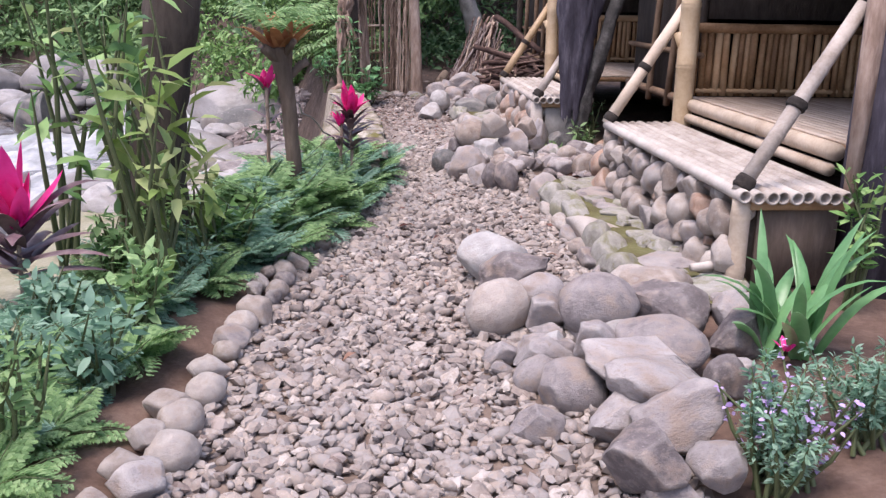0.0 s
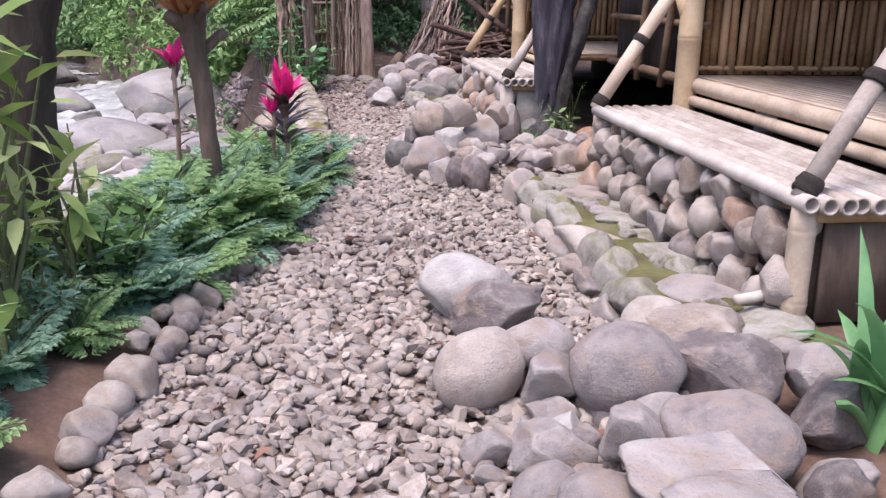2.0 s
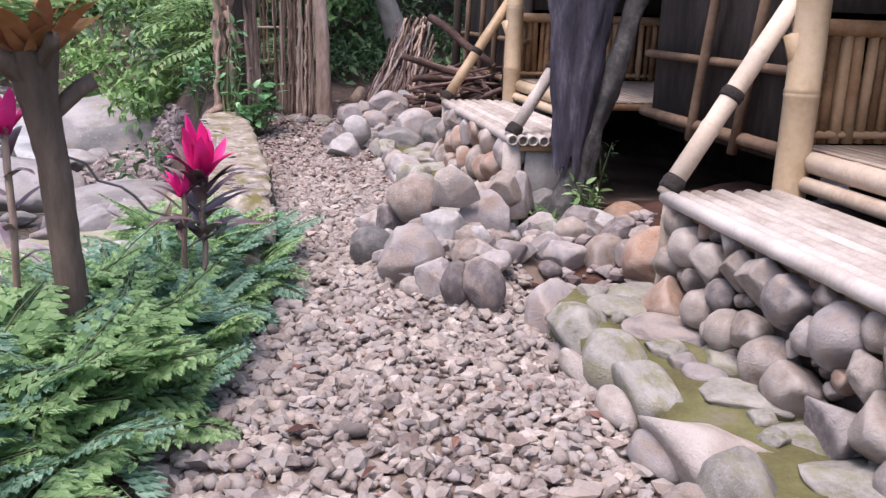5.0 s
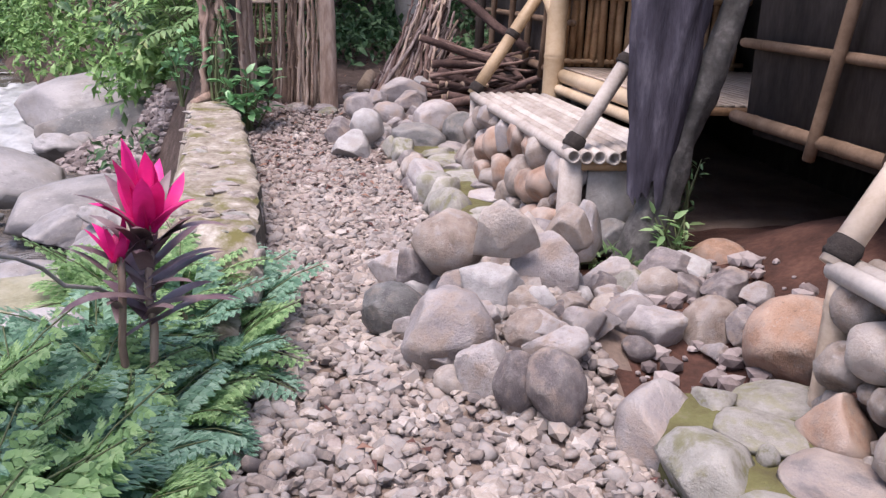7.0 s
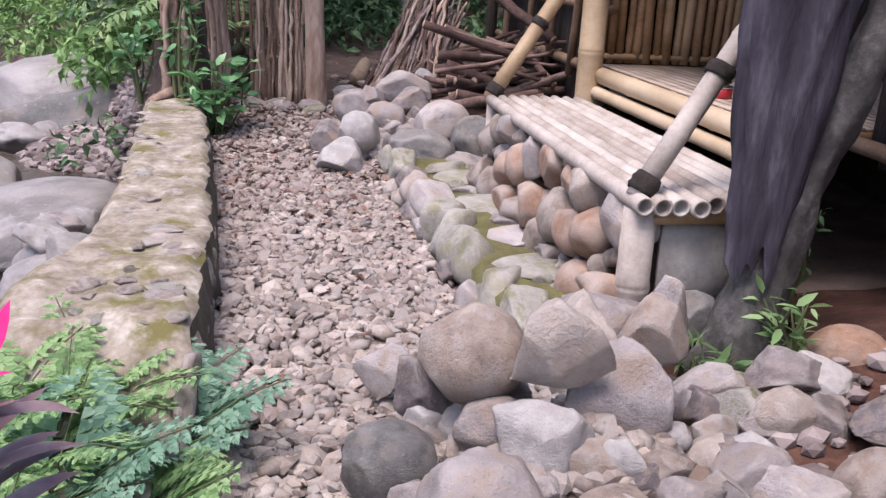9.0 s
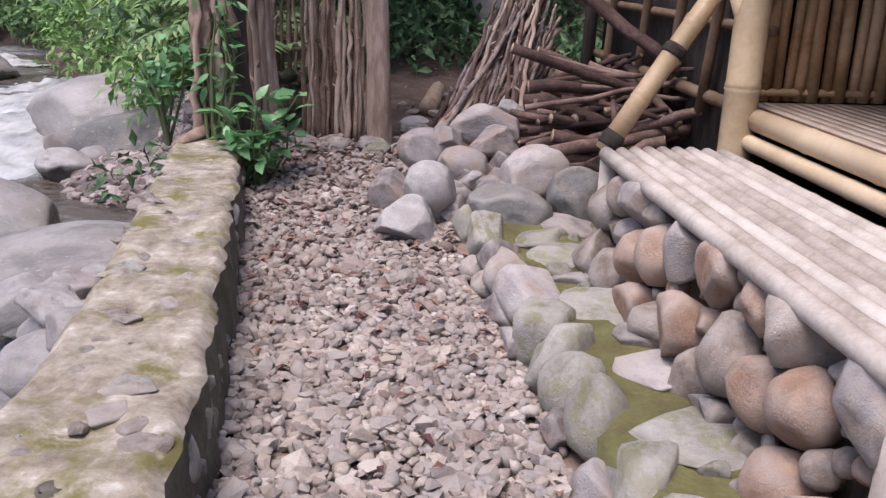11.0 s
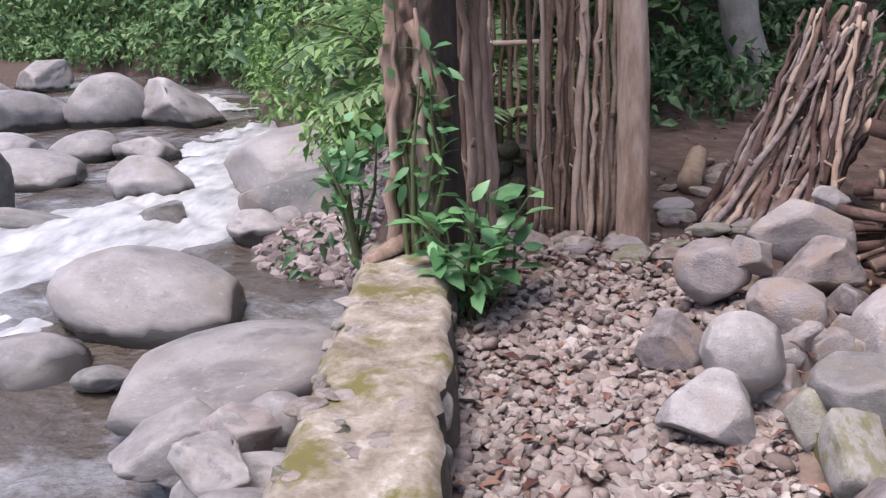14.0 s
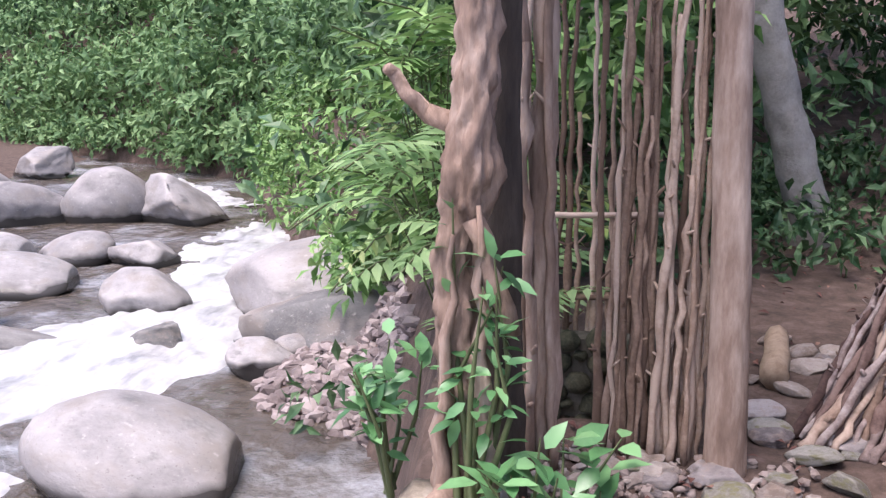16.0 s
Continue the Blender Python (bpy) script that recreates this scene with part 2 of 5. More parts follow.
def weathered(m, crust, seed):
    """Pale worn edges, a crust of another tint in broad patches, and dark pits on a stone."""
    n, l = m.node_tree.nodes, m.node_tree.links
    bsdf = n["Principled BSDF"]
    colour = bsdf.inputs["Base Color"].links[0].from_socket
    vec = [q for q in n if q.bl_idname == "ShaderNodeVectorMath"][0].outputs[0]

    def layer(factor, tint, blend="MIX"):
        nonlocal colour
        mx = n.new("ShaderNodeMix")
        mx.data_type, mx.blend_type = "RGBA", blend
        l.new(factor, mx.inputs["Factor"])
        l.new(colour, mx.inputs["A"])
        mx.inputs["B"].default_value = (*tint, 1)
        colour = mx.outputs["Result"]

    def ranged(src, lo, hi, top):
        mr = n.new("ShaderNodeMapRange")
        mr.inputs["From Min"].default_value, mr.inputs["From Max"].default_value, mr.inputs["To Max"].default_value = lo, hi, top
        l.new(src, mr.inputs["Value"])
        return mr.outputs["Result"]

    def texture(scale, detail, rough):
        t = n.new("ShaderNodeTexNoise")
        t.inputs["Scale"].default_value, t.inputs["Detail"].default_value, t.inputs["Roughness"].default_value = scale, detail, rough
        l.new(vec, t.inputs["Vector"])
        return t.outputs["Fac"]

    layer(ranged(texture(1.1 + 0.1 * seed, 7, 0.62), 0.5, 0.64, 0.75), crust)
    layer(ranged(texture(26, 3, 0.7), 0.58, 0.70, 0.55), (0.07, 0.058, 0.052))
    layer(ranged(texture(13, 5, 0.7), 0.60, 0.72, 0.5), (0.52, 0.49, 0.46))
    edge = n.new("ShaderNodeNewGeometry").outputs["Pointiness"]
    layer(ranged(edge, 0.52, 0.60, 0.45), (0.50, 0.465, 0.43))
    l.new(colour, bsdf.inputs["Base Color"])


for k, (tint, crust) in enumerate((("grey", (0.27, 0.20, 0.155)), ("pale", (0.31, 0.275, 0.25)), ("tan", (0.30, 0.265, 0.245)), ("dark", (0.20, 0.17, 0.145)), ("rust", (0.27, 0.21, 0.175)), ("moss", (0.17, 0.155, 0.085)), ("river", (0.21, 0.185, 0.165)))):
    weathered(STONE[tint], crust, k)


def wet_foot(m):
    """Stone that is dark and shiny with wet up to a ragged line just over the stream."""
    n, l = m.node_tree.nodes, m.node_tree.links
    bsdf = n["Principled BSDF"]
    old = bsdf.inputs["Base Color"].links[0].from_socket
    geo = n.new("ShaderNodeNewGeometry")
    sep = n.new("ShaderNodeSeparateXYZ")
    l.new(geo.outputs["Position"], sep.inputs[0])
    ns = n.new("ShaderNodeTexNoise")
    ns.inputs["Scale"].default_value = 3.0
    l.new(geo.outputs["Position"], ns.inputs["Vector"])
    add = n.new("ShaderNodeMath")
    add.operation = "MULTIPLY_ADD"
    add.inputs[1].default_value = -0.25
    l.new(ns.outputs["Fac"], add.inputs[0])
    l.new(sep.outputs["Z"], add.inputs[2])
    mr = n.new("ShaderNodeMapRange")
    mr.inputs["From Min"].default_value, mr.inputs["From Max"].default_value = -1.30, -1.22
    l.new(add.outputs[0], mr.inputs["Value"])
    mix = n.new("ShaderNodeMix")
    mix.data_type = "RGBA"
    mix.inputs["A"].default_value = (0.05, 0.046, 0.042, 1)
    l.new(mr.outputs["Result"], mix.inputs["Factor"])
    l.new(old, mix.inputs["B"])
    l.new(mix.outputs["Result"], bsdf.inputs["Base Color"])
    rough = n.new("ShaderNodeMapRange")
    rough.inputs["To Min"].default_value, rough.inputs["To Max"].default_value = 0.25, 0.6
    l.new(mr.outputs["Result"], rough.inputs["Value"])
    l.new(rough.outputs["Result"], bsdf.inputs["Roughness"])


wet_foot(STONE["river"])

# ---- mesh tools ----
RNG = np.random.default_rng(7)


def mesh_of(name, verts, faces, mat, smooth=True):
    me = bpy.data.meshes.new(name)
    me.from_pydata(np.asarray(verts).tolist(), [], faces if isinstance(faces, list) else faces.tolist())
    for m in (mat if isinstance(mat, (list, tuple)) else [mat]):
        me.materials.append(m)
    if smooth:
        me.polygons.foreach_set("use_smooth", np.ones(len(me.polygons), dtype=bool))
    me.validate()
    me.update()
    return me


def thing(name, loc, label, category, group="", kind=""):
    ob = new(name)
    ob.empty_display_size = 0.05
    ob.location = loc
    return tagged(ob, label, category, group, kind)


def part(name, geo, mat, parent, label="", smooth=True):
    """A mesh, given in world metres, as one part of a thing or of a part."""
    verts, faces = geo
    ob = new(name, mesh_of(name, verts, faces, mat, smooth))
    ob.parent = parent
    if parent.parent is None:
        ob.matrix_parent_inverse = Matrix.Translation(-parent.location)
    return tagged(ob, label)


def solo(name, geo, mat, label, category, group="", kind="", smooth=True):
    verts, faces = geo
    verts = np.asarray(verts, float)
    base = np.array([verts[:, 0].mean(), verts[:, 1].mean(), verts[:, 2].min()])
    ob = new(name, mesh_of(name, verts - base, faces, mat, smooth))
    ob.location = base
    return tagged(ob, label, category, group, kind)


def join(*geos):
    verts, faces, at = [], [], 0
    for v, f in geos:
        v = np.asarray(v, float)
        verts.append(v)
        faces += [[i + at for i in q] for q in (f if isinstance(f, list) else f.tolist())]
        at += len(v)
    return np.concatenate(verts), faces


def tube(points, radii, seg=10, caps=True, wobble=0.0, seed=0):
    """A round rod along points, with a radius at each."""
    pts = [Vector(p) for p in points]
    radii = [radii] * len(pts) if isinstance(radii, (int, float)) else list(radii)
    rr = random.Random(seed)
    lumps = [rr.uniform(-1, 1) for _ in range(seg)]
    verts, faces = [], []
    side = None
    for i, p in enumerate(pts):
        d = (pts[min(i + 1, len(pts) - 1)] - pts[max(i - 1, 0)]).normalized()
        if side is None:
            side = d.orthogonal().normalized()
        side = (side - d * side.dot(d)).normalized()
        up = d.cross(side)
        for k in range(seg):
            a = 2 * math.pi * k / seg
            q = radii[i] * (1 + wobble * (lumps[k] + 0.6 * rr.uniform(-1, 1)))
            verts.append(p + side * (math.cos(a) * q) + up * (math.sin(a) * q))
    for i in range(len(pts) - 1):
        for k in range(seg):
            k2 = (k + 1) % seg
            faces.append([i * seg + k, i * seg + k2, (i + 1) * seg + k2, (i + 1) * seg + k])
    if caps:
        faces.append(list(range(seg))[::-1])
        faces.append([(len(pts) - 1) * seg + k for k in range(seg)])
    return np.array([tuple(v) for v in verts]), faces


def rough_trunk(points, radii, seed, rings=46, seg=22, lumps=0.12, fine=0.05):
    """A trunk with knots and furrows: rings along a smooth line, pushed in and out."""
    pts = np.array(points, float)
    s = np.concatenate([[0], np.cumsum(np.linalg.norm(np.diff(pts, axis=0), axis=1))])
    q = np.linspace(0, s[-1], rings)
    line = np.stack([np.interp(q, s, pts[:, k]) for k in range(3)], 1)
    for _ in range(3):
        line[1:-1] = (line[:-2] + 2 * line[1:-1] + line[2:]) / 4
    v, f = tube(line, list(np.interp(q, s, radii)), seg)
    out = []
    for i, p in enumerate(v):
        c = line[min(i // seg, rings - 1)]
        d = p - c
        a = Vector(p) + Vector((seed * 3.1, seed * 1.7, 0))
        n1 = noise.noise(Vector((a.x * 11, a.y * 11, a.z * 3.5)))
        n2 = noise.noise(Vector((a.x * 34, a.y * 34, a.z * 10))) + 0.5 * noise.noise(Vector((a.x * 70, a.y * 70, a.z * 22)))
        out.append(c + d * (1 + 2 * lumps * n1 + 2 * fine * n2))
    return np.array(out), f


def bamboo(p0, p1, r, seg=12, gap=0.32, seed=0, hollow=False):
    """A bamboo culm with its nodes, slightly swollen, from p0 to p1; its near end may be open."""
    p0, p1 = Vector(p0), Vector(p1)
    rr = random.Random(seed)
    length = (p1 - p0).length
    stops, s = [(0, 1.0)], rr.uniform(0.3, 1) * gap
    while s < length - 0.05:
        stops += [(s - 0.02, 1.0), (s - 0.006, 1.07), (s, 1.0), (s + 0.006, 1.06), (s + 0.02, 0.99)]
        s += gap * rr.uniform(0.85, 1.15)
    stops.append((length, 0.97))
    d = (p1 - p0) / length
    if not hollow:
        return tube([p0 + d * t for t, _ in stops], [r * q for _, q in stops], seg)
    inner = [(0.06, 0.70), (0.0, 0.74)]
    v, f = tube([p0 + d * t for t, _ in stops], [r * q for _, q in stops], seg)
    f = f[:-2] + f[-1:]
    w, g = tube([p0 + d * t for t, _ in inner[::-1]], [r * q for _, q in inner[::-1]], seg)
    g = [q[::-1] for q in g[:-2]] + [g[-1][::-1]]
    rim = [[k, len(v) + k, len(v) + (k + 1) % seg, (k + 1) % seg] for k in range(seg)]
    return np.concatenate([v, w]), f + [[i + len(v) for i in q] for q in g] + rim


def box(lo, hi):
    x0, y0, z0 = lo
    x1, y1, z1 = hi
    v = np.array([(x, y, z) for z in (z0, z1) for y in (y0, y1) for x in (x0, x1)], float)
    return v, [[0, 2, 3, 1], [4, 5, 7, 6], [0, 1, 5, 4], [2, 6, 7, 3], [0, 4, 6, 2], [1, 3, 7, 5]]


def ico(sub):
    bm = bmesh.new()
    bmesh.ops.create_icosphere(bm, subdivisions=sub, radius=1)
    bm.verts.index_update()
    v = np.array([tuple(a.co) for a in bm.verts])
    f = np.array([[a.index for a in q.verts] for q in bm.faces])
    bm.free()
    return v, f


ICO1, ICO3, ICO4 = ico(1), ico(3), ico(4)


def chip(v, rr, planes, lo, hi):
    """Cuts a ball of points with random planes, as a broken stone."""
    v = v.copy()
    for _ in range(planes):
        nrm = rr.normal(size=3)
        nrm /= np.linalg.norm(nrm)
        over = np.maximum(v @ nrm - rr.uniform(lo, hi), 0)
        v -= over[:, None] * nrm * 0.97
    return v


def rock_shape(seed, kind, ball):
    """A river stone: rounded, broken, or blocky, with flats, spalls and small pits."""
    rr = np.random.default_rng(seed)
    v = ball * (1 + 0.10 * rr.uniform(-1, 1, 3))
    v = chip(v, rr, (4, 10, 12)[kind], (0.74, 0.50, 0.44)[kind], (0.95, 0.84, 0.78)[kind])
    off = rr.uniform(-50, 50, 3)
    rough = (0.6, 1.0, 1.25)[kind]
    for i, p in enumerate(v):
        q = Vector(p + off)
        ridge = 1 - abs(noise.noise(q * 2.3)) * 2
        v[i] = p * (1 + 0.08 * noise.noise(q * 1.1) + rough * (0.03 * ridge + 0.04 * noise.noise(q * 3.4) + 0.026 * noise.noise(q * 7) + 0.013 * noise.noise(q * 15)))
    v = chip(v, rr, (2, 5, 5)[kind], (0.78, 0.64, 0.58)[kind], (0.94, 0.86, 0.82)[kind])
    v *= 1 + 0.012 * rr.uniform(-1, 1, (len(v), 1)) * rough
    lo, hi = v.min(0), v.max(0)
    return (v - (lo + hi) / 2) / ((hi - lo) / 2)


ROCKS = [rock_shape(100 + i, (1, 0, 1, 2, 0)[i % 5], ICO3[0]) for i in range(14)]
FINE_ROCKS = [rock_shape(200 + i, (0, 2, 1, 2)[i % 4], ICO4[0]) for i in range(16)]
ROCK_MESHES = {}


def rock_mesh(variant, tint, fine=False):
    key = (variant, tint, fine)
    if key not in ROCK_MESHES:
        ROCK_MESHES[key] = mesh_of("stone", (FINE_ROCKS if fine else ROCKS)[variant], (ICO4 if fine else ICO3)[1], STONE[tint])
    return ROCK_MESHES[key]


WORDS = {"grey": "grey-mauve rounded river stone", "pale": "pale grey rounded river stone", "tan": "brownish tan river stone", "dark": "dark grey river stone", "rust": "rust-brown river stone", "shade_dark": "dark mossy stone with shade in its colour", "moss": "moss-stained river stone", "river": "smooth grey river boulder"}
NEXT = [0]
PLACE = ["heaped beside the gravel path", "stones heaped beside the path"]


def boulder(x, y, z, w, h, tint="grey", deep=0.85, shape=None):
    """A stone whose middle is at x, y, z, w wide and h high."""
    NEXT[0] += 1
    rr = random.Random(NEXT[0] * 17)
    ob = new("boulder", rock_mesh(rr.choice((0, 4, 8, 12)) if tint == "river" and rr.random() < 0.6 else rr.randrange(16), tint, True))
    if shape is not None:
        ob.data = rock_mesh(shape, tint, True)
    ob.location = (x, y, z)
    ob.rotation_euler = (rr.uniform(-0.3, 0.3), rr.uniform(-0.3, 0.3), rr.choice((0, 3.14)) + rr.uniform(-0.5, 0.5))
    ob.scale = (w * 0.56, w * deep * rr.uniform(0.46, 0.58), h * 0.56)
    return tagged(ob, WORDS[tint] + " " + PLACE[0], "stone", PLACE[1])


def stone_in(parent, x, y, z, sx, sy, sz, tint, rz=0.0, tilt=0.15):
    """A stone that is set into a wall, a ledge or a kerb."""
    NEXT[0] += 1
    rr = random.Random(NEXT[0] * 13)
    ob = new("stone", rock_mesh(rr.randrange(14), tint))
    ob.parent = parent
    ob.location = Vector((x, y, z)) - parent.location
    ob.rotation_euler = (rr.uniform(-tilt, tilt), rr.uniform(-tilt, tilt), rz + rr.uniform(-0.3, 0.3))
    ob.scale = (sx / 2, sy / 2, sz / 2)
    return ob


def leaves(P, D, U, L, W, fold=0.25, droop=0.2):
    """Folded leaves: foot P, way D, upper side U, length L and width W, all arrays."""
    P, D, U = (np.asarray(a, float) for a in (P, D, U))
    L, W = np.broadcast_to(L, len(P))[:, None], np.broadcast_to(W, len(P))[:, None]
    D = D / (np.linalg.norm(D, axis=1, keepdims=True) + 1e-9)
    S = np.cross(D, U)
    S /= np.linalg.norm(S, axis=1, keepdims=True) + 1e-9
    N = np.cross(S, D)
    mid = P + D * L * 0.45
    tip = P + D * L - N * L * droop
    V = np.stack([P, mid + S * W / 2 + N * W * fold, mid, mid - S * W / 2 + N * W * fold, tip], 1).reshape(-1, 3)
    k = np.arange(len(P))[:, None] * 5
    F = np.concatenate([k + np.array([[0, 1, 2]]), k + np.array([[0, 2, 3]]), k + np.array([[1, 4, 2]]), k + np.array([[2, 4, 3]])])
    return V, F


def oval_leaves(P, D, U, L, W, fold=0.2, droop=0.25):
    """Rounder leaves, curved along the midrib, for plants that the path passes close by."""
    P, D, U = (np.asarray(a, float) for a in (P, D, U))
    L, W = np.broadcast_to(L, len(P))[:, None], np.broadcast_to(W, len(P))[:, None]
    D = unit(D)
    S = unit(np.cross(D, U))
    N = np.cross(S, D)

    def at(s, w):
        return P + D * L * s - N * L * droop * s * s + S * W * w + N * W * abs(w) * fold

    V = np.stack([at(0, 0), at(0.25, 0.42), at(0.25, 0), at(0.25, -0.42), at(0.62, 0.40), at(0.62, 0), at(0.62, -0.40), at(1, 0)], 1).reshape(-1, 3)
    k = np.arange(len(P))[:, None] * 8
    F = [q for pat in ([0, 1, 2], [0, 2, 3], [1, 4, 5, 2], [2, 5, 6, 3], [4, 7, 5], [5, 7, 6]) for q in (k + np.array([pat])).tolist()]
    return V, F


def unit(v):
    return v / (np.linalg.norm(v, axis=-1, keepdims=True) + 1e-9)


def lerp_table(table):
    ks, vs = zip(*table)
    return lambda q: np.interp(q, ks, vs)


def frond(base, yaw, rise, length, width, rr, pinnae=16, double=False):
    """Leaflets along an arching rib: a fern frond. Returns leaf arrays and the rib's points."""
    s = np.linspace(0.12, 1, pinnae)
    ang = rise - s * rr.uniform(0.7, 1.3)
    step = length / pinnae
    way = np.stack([np.cos(yaw) * np.cos(ang), np.sin(yaw) * np.cos(ang), np.sin(ang)], 1)
    rib = np.array(base) + np.cumsum(way, 0) * step
    side = np.array([-np.sin(yaw), np.cos(yaw), 0.0])
    P, D, U, L = [], [], [], []
    for sign in (-1, 1):
        wlen = width * np.sin(np.pi * np.clip(s * 0.85 + 0.15, 0, 1)) ** 0.7
        d = unit(side * sign + way * 0.5 + np.array([0, 0, -0.15]))
        up = unit(np.cross(way, side * 1.0)) * -1
        up = np.where(up[:, 2:3] < 0, -up, up)
        if double:
            for q in (0.25, 0.5, 0.75, 1.0):
                for sg in (-1, 1):
                    P.append(rib + d * (wlen * q)[:, None] * 0.8)
                    D.append(unit(d * 0.8 + way * sg * 0.9 * (1.1 - q)))
                    U.append(up)
                    L.append(wlen * (0.5 - 0.2 * q))
        else:
            P.append(rib)
            D.append(d)
            U.append(up)
            L.append(wlen)
    return np.concatenate(P), np.concatenate(D), np.concatenate(U), np.concatenate(L), rib


def strap(base, yaw, rise, length, width, droop, rr, n=7, point=0.7):
    """One long leaf with a keel, arching over."""
    V, F = [], []
    p = Vector(base)
    side = Vector((-math.sin(yaw), math.cos(yaw), 0))
    for i in range(n + 1):
        s = i / n
        a = rise - droop * s * s
        d = Vector((math.cos(yaw) * math.cos(a), math.sin(yaw) * math.cos(a), math.sin(a)))
        w = width * 0.5 * (0.35 + 0.65 * math.sin(math.pi * min(1, s * point + 0.25))) * (1 if i < n else 0.08)
        if s > 0.7:
            w *= 1 - ((s - 0.7) / 0.3) ** 2 * 0.92
        nrm = d.cross(side)
        V += [tuple(p + side * w - nrm * w * 0.35), tuple(p), tuple(p - side * w - nrm * w * 0.35)]
        p = p + d * (length / n)
    for i in range(n):
        F += [[3 * i, 3 * i + 1, 3 * i + 4, 3 * i + 3], [3 * i + 1, 3 * i + 2, 3 * i + 5, 3 * i + 4]]
    return np.array(V), F

# ---- the lie of the land ----
LEFT = lerp_table([(-6, -0.95), (2.5, -0.86), (3.75, -0.85), (5.2, -0.78), (6.3, -0.56), (7.6, -0.48), (8.8, -0.55), (9.4, -0.60), (12.0, -1.03), (13.2, -1.28), (14, -1.35)])
RIGHT = lerp_table([(-6, 0.8), (2.4, 0.7), (4.3, 0.92), (6.0, 0.84), (6.9, 0.70), (8.4, 0.55), (9.4, 0.38), (10.6, 0.25), (11.6, 0.08), (12.5, -0.05), (14, -0.2)])
BANK = lerp_table([(-8, -3.4), (4, -2.9), (8, -2.3), (8.8, -1.08), (9.6, -1.02), (12.6, -1.5), (13.2, -1.62), (14, -1.75), (15.5, -1.95), (17, -2.3), (20, -2.9), (27, -6.8), (33, -9.6), (90, -11)])
FARBANK = lerp_table([(-40, 48), (-25, 42), (-16, 36.5), (-10.5, 33.0), (-8, 30)])
WATER = -1.3
HEAPS = [(0.75, 3.4, 0.55, 0.9, 0.12), (0.55, 7.85, 0.5, 0.6, 0.24), (1.2, 8.0, 0.4, 0.5, 0.1), (2.3, 8.2, 0.75, 1.0, 0.34), (0.3, 12.2, 0.45, 0.6, 0.22)]


def ground_z(x, y):
    """Height of the earth at x, y (arrays)."""
    z = np.interp(y, [-8, 0, 11, 12, 13.4, 16, 22, 40, 90], [0, 0, 0, 0.05, 0.19, 0.3, 0.7, 2, 6]) - 0.03
    z = z + np.where(y < 12.5, 0.12 * np.clip((x - 1.0) / 0.5, 0, 1), 0)
    z = z + np.clip(x - 3.2, 0, 40) * 0.35 * np.clip((y - 6) / 8, 0, 1)
    z = z + np.where((y > 14) & (x > -1.5), 0.24 * np.clip(y - 17.4, 0, 30) * np.clip((x + 1.0) / 2, 0, 1), 0)
    for hx, hy, rx, ry, h in HEAPS:
        z = z + h * np.exp(-(((x - hx) / rx) ** 2 + ((y - hy) / ry) ** 2) * 1.6)
    bed = (y < 8.6) & (x < LEFT(y))
    z = np.where(bed, z + 0.08 * np.clip((LEFT(y) - x) / 0.3, 0, 1), z)
    drop = np.clip((BANK(y) - x) / np.interp(y, [8, 9, 12.5, 15.5, 18], [1.6, 0.5, 0.5, 0.5, 1.2]), 0, 1)
    z = z * (1 - drop) + drop * (WATER - 0.35)
    pebbles = np.exp(-(((x + 3.1) / 1.4) ** 2 + ((y - 18.3) / 1.7) ** 2) ** 2)
    z = np.where(drop > 0.5, np.maximum(z, WATER - 0.35 + 0.6 * pebbles), z)
    far = np.clip((y - FARBANK(x)) / 1.5, 0, 1) * (x < -7.5)
    hill = np.clip((y - FARBANK(x)) * 0.7, 0, 22)
    z = np.where(far > 0, (WATER - 0.35) * (1 - far) + far * (WATER + 0.7) + hill, z)
    bar = np.clip((-13.5 - 0.25 * (y - 20) - x) / 3, 0, 1) * (y < FARBANK(x))
    z = np.maximum(z, np.where(bar > 0, WATER - 0.35 + bar * 0.65 + np.clip(-26 - x, 0, 60) * 0.4, -9))
    return z


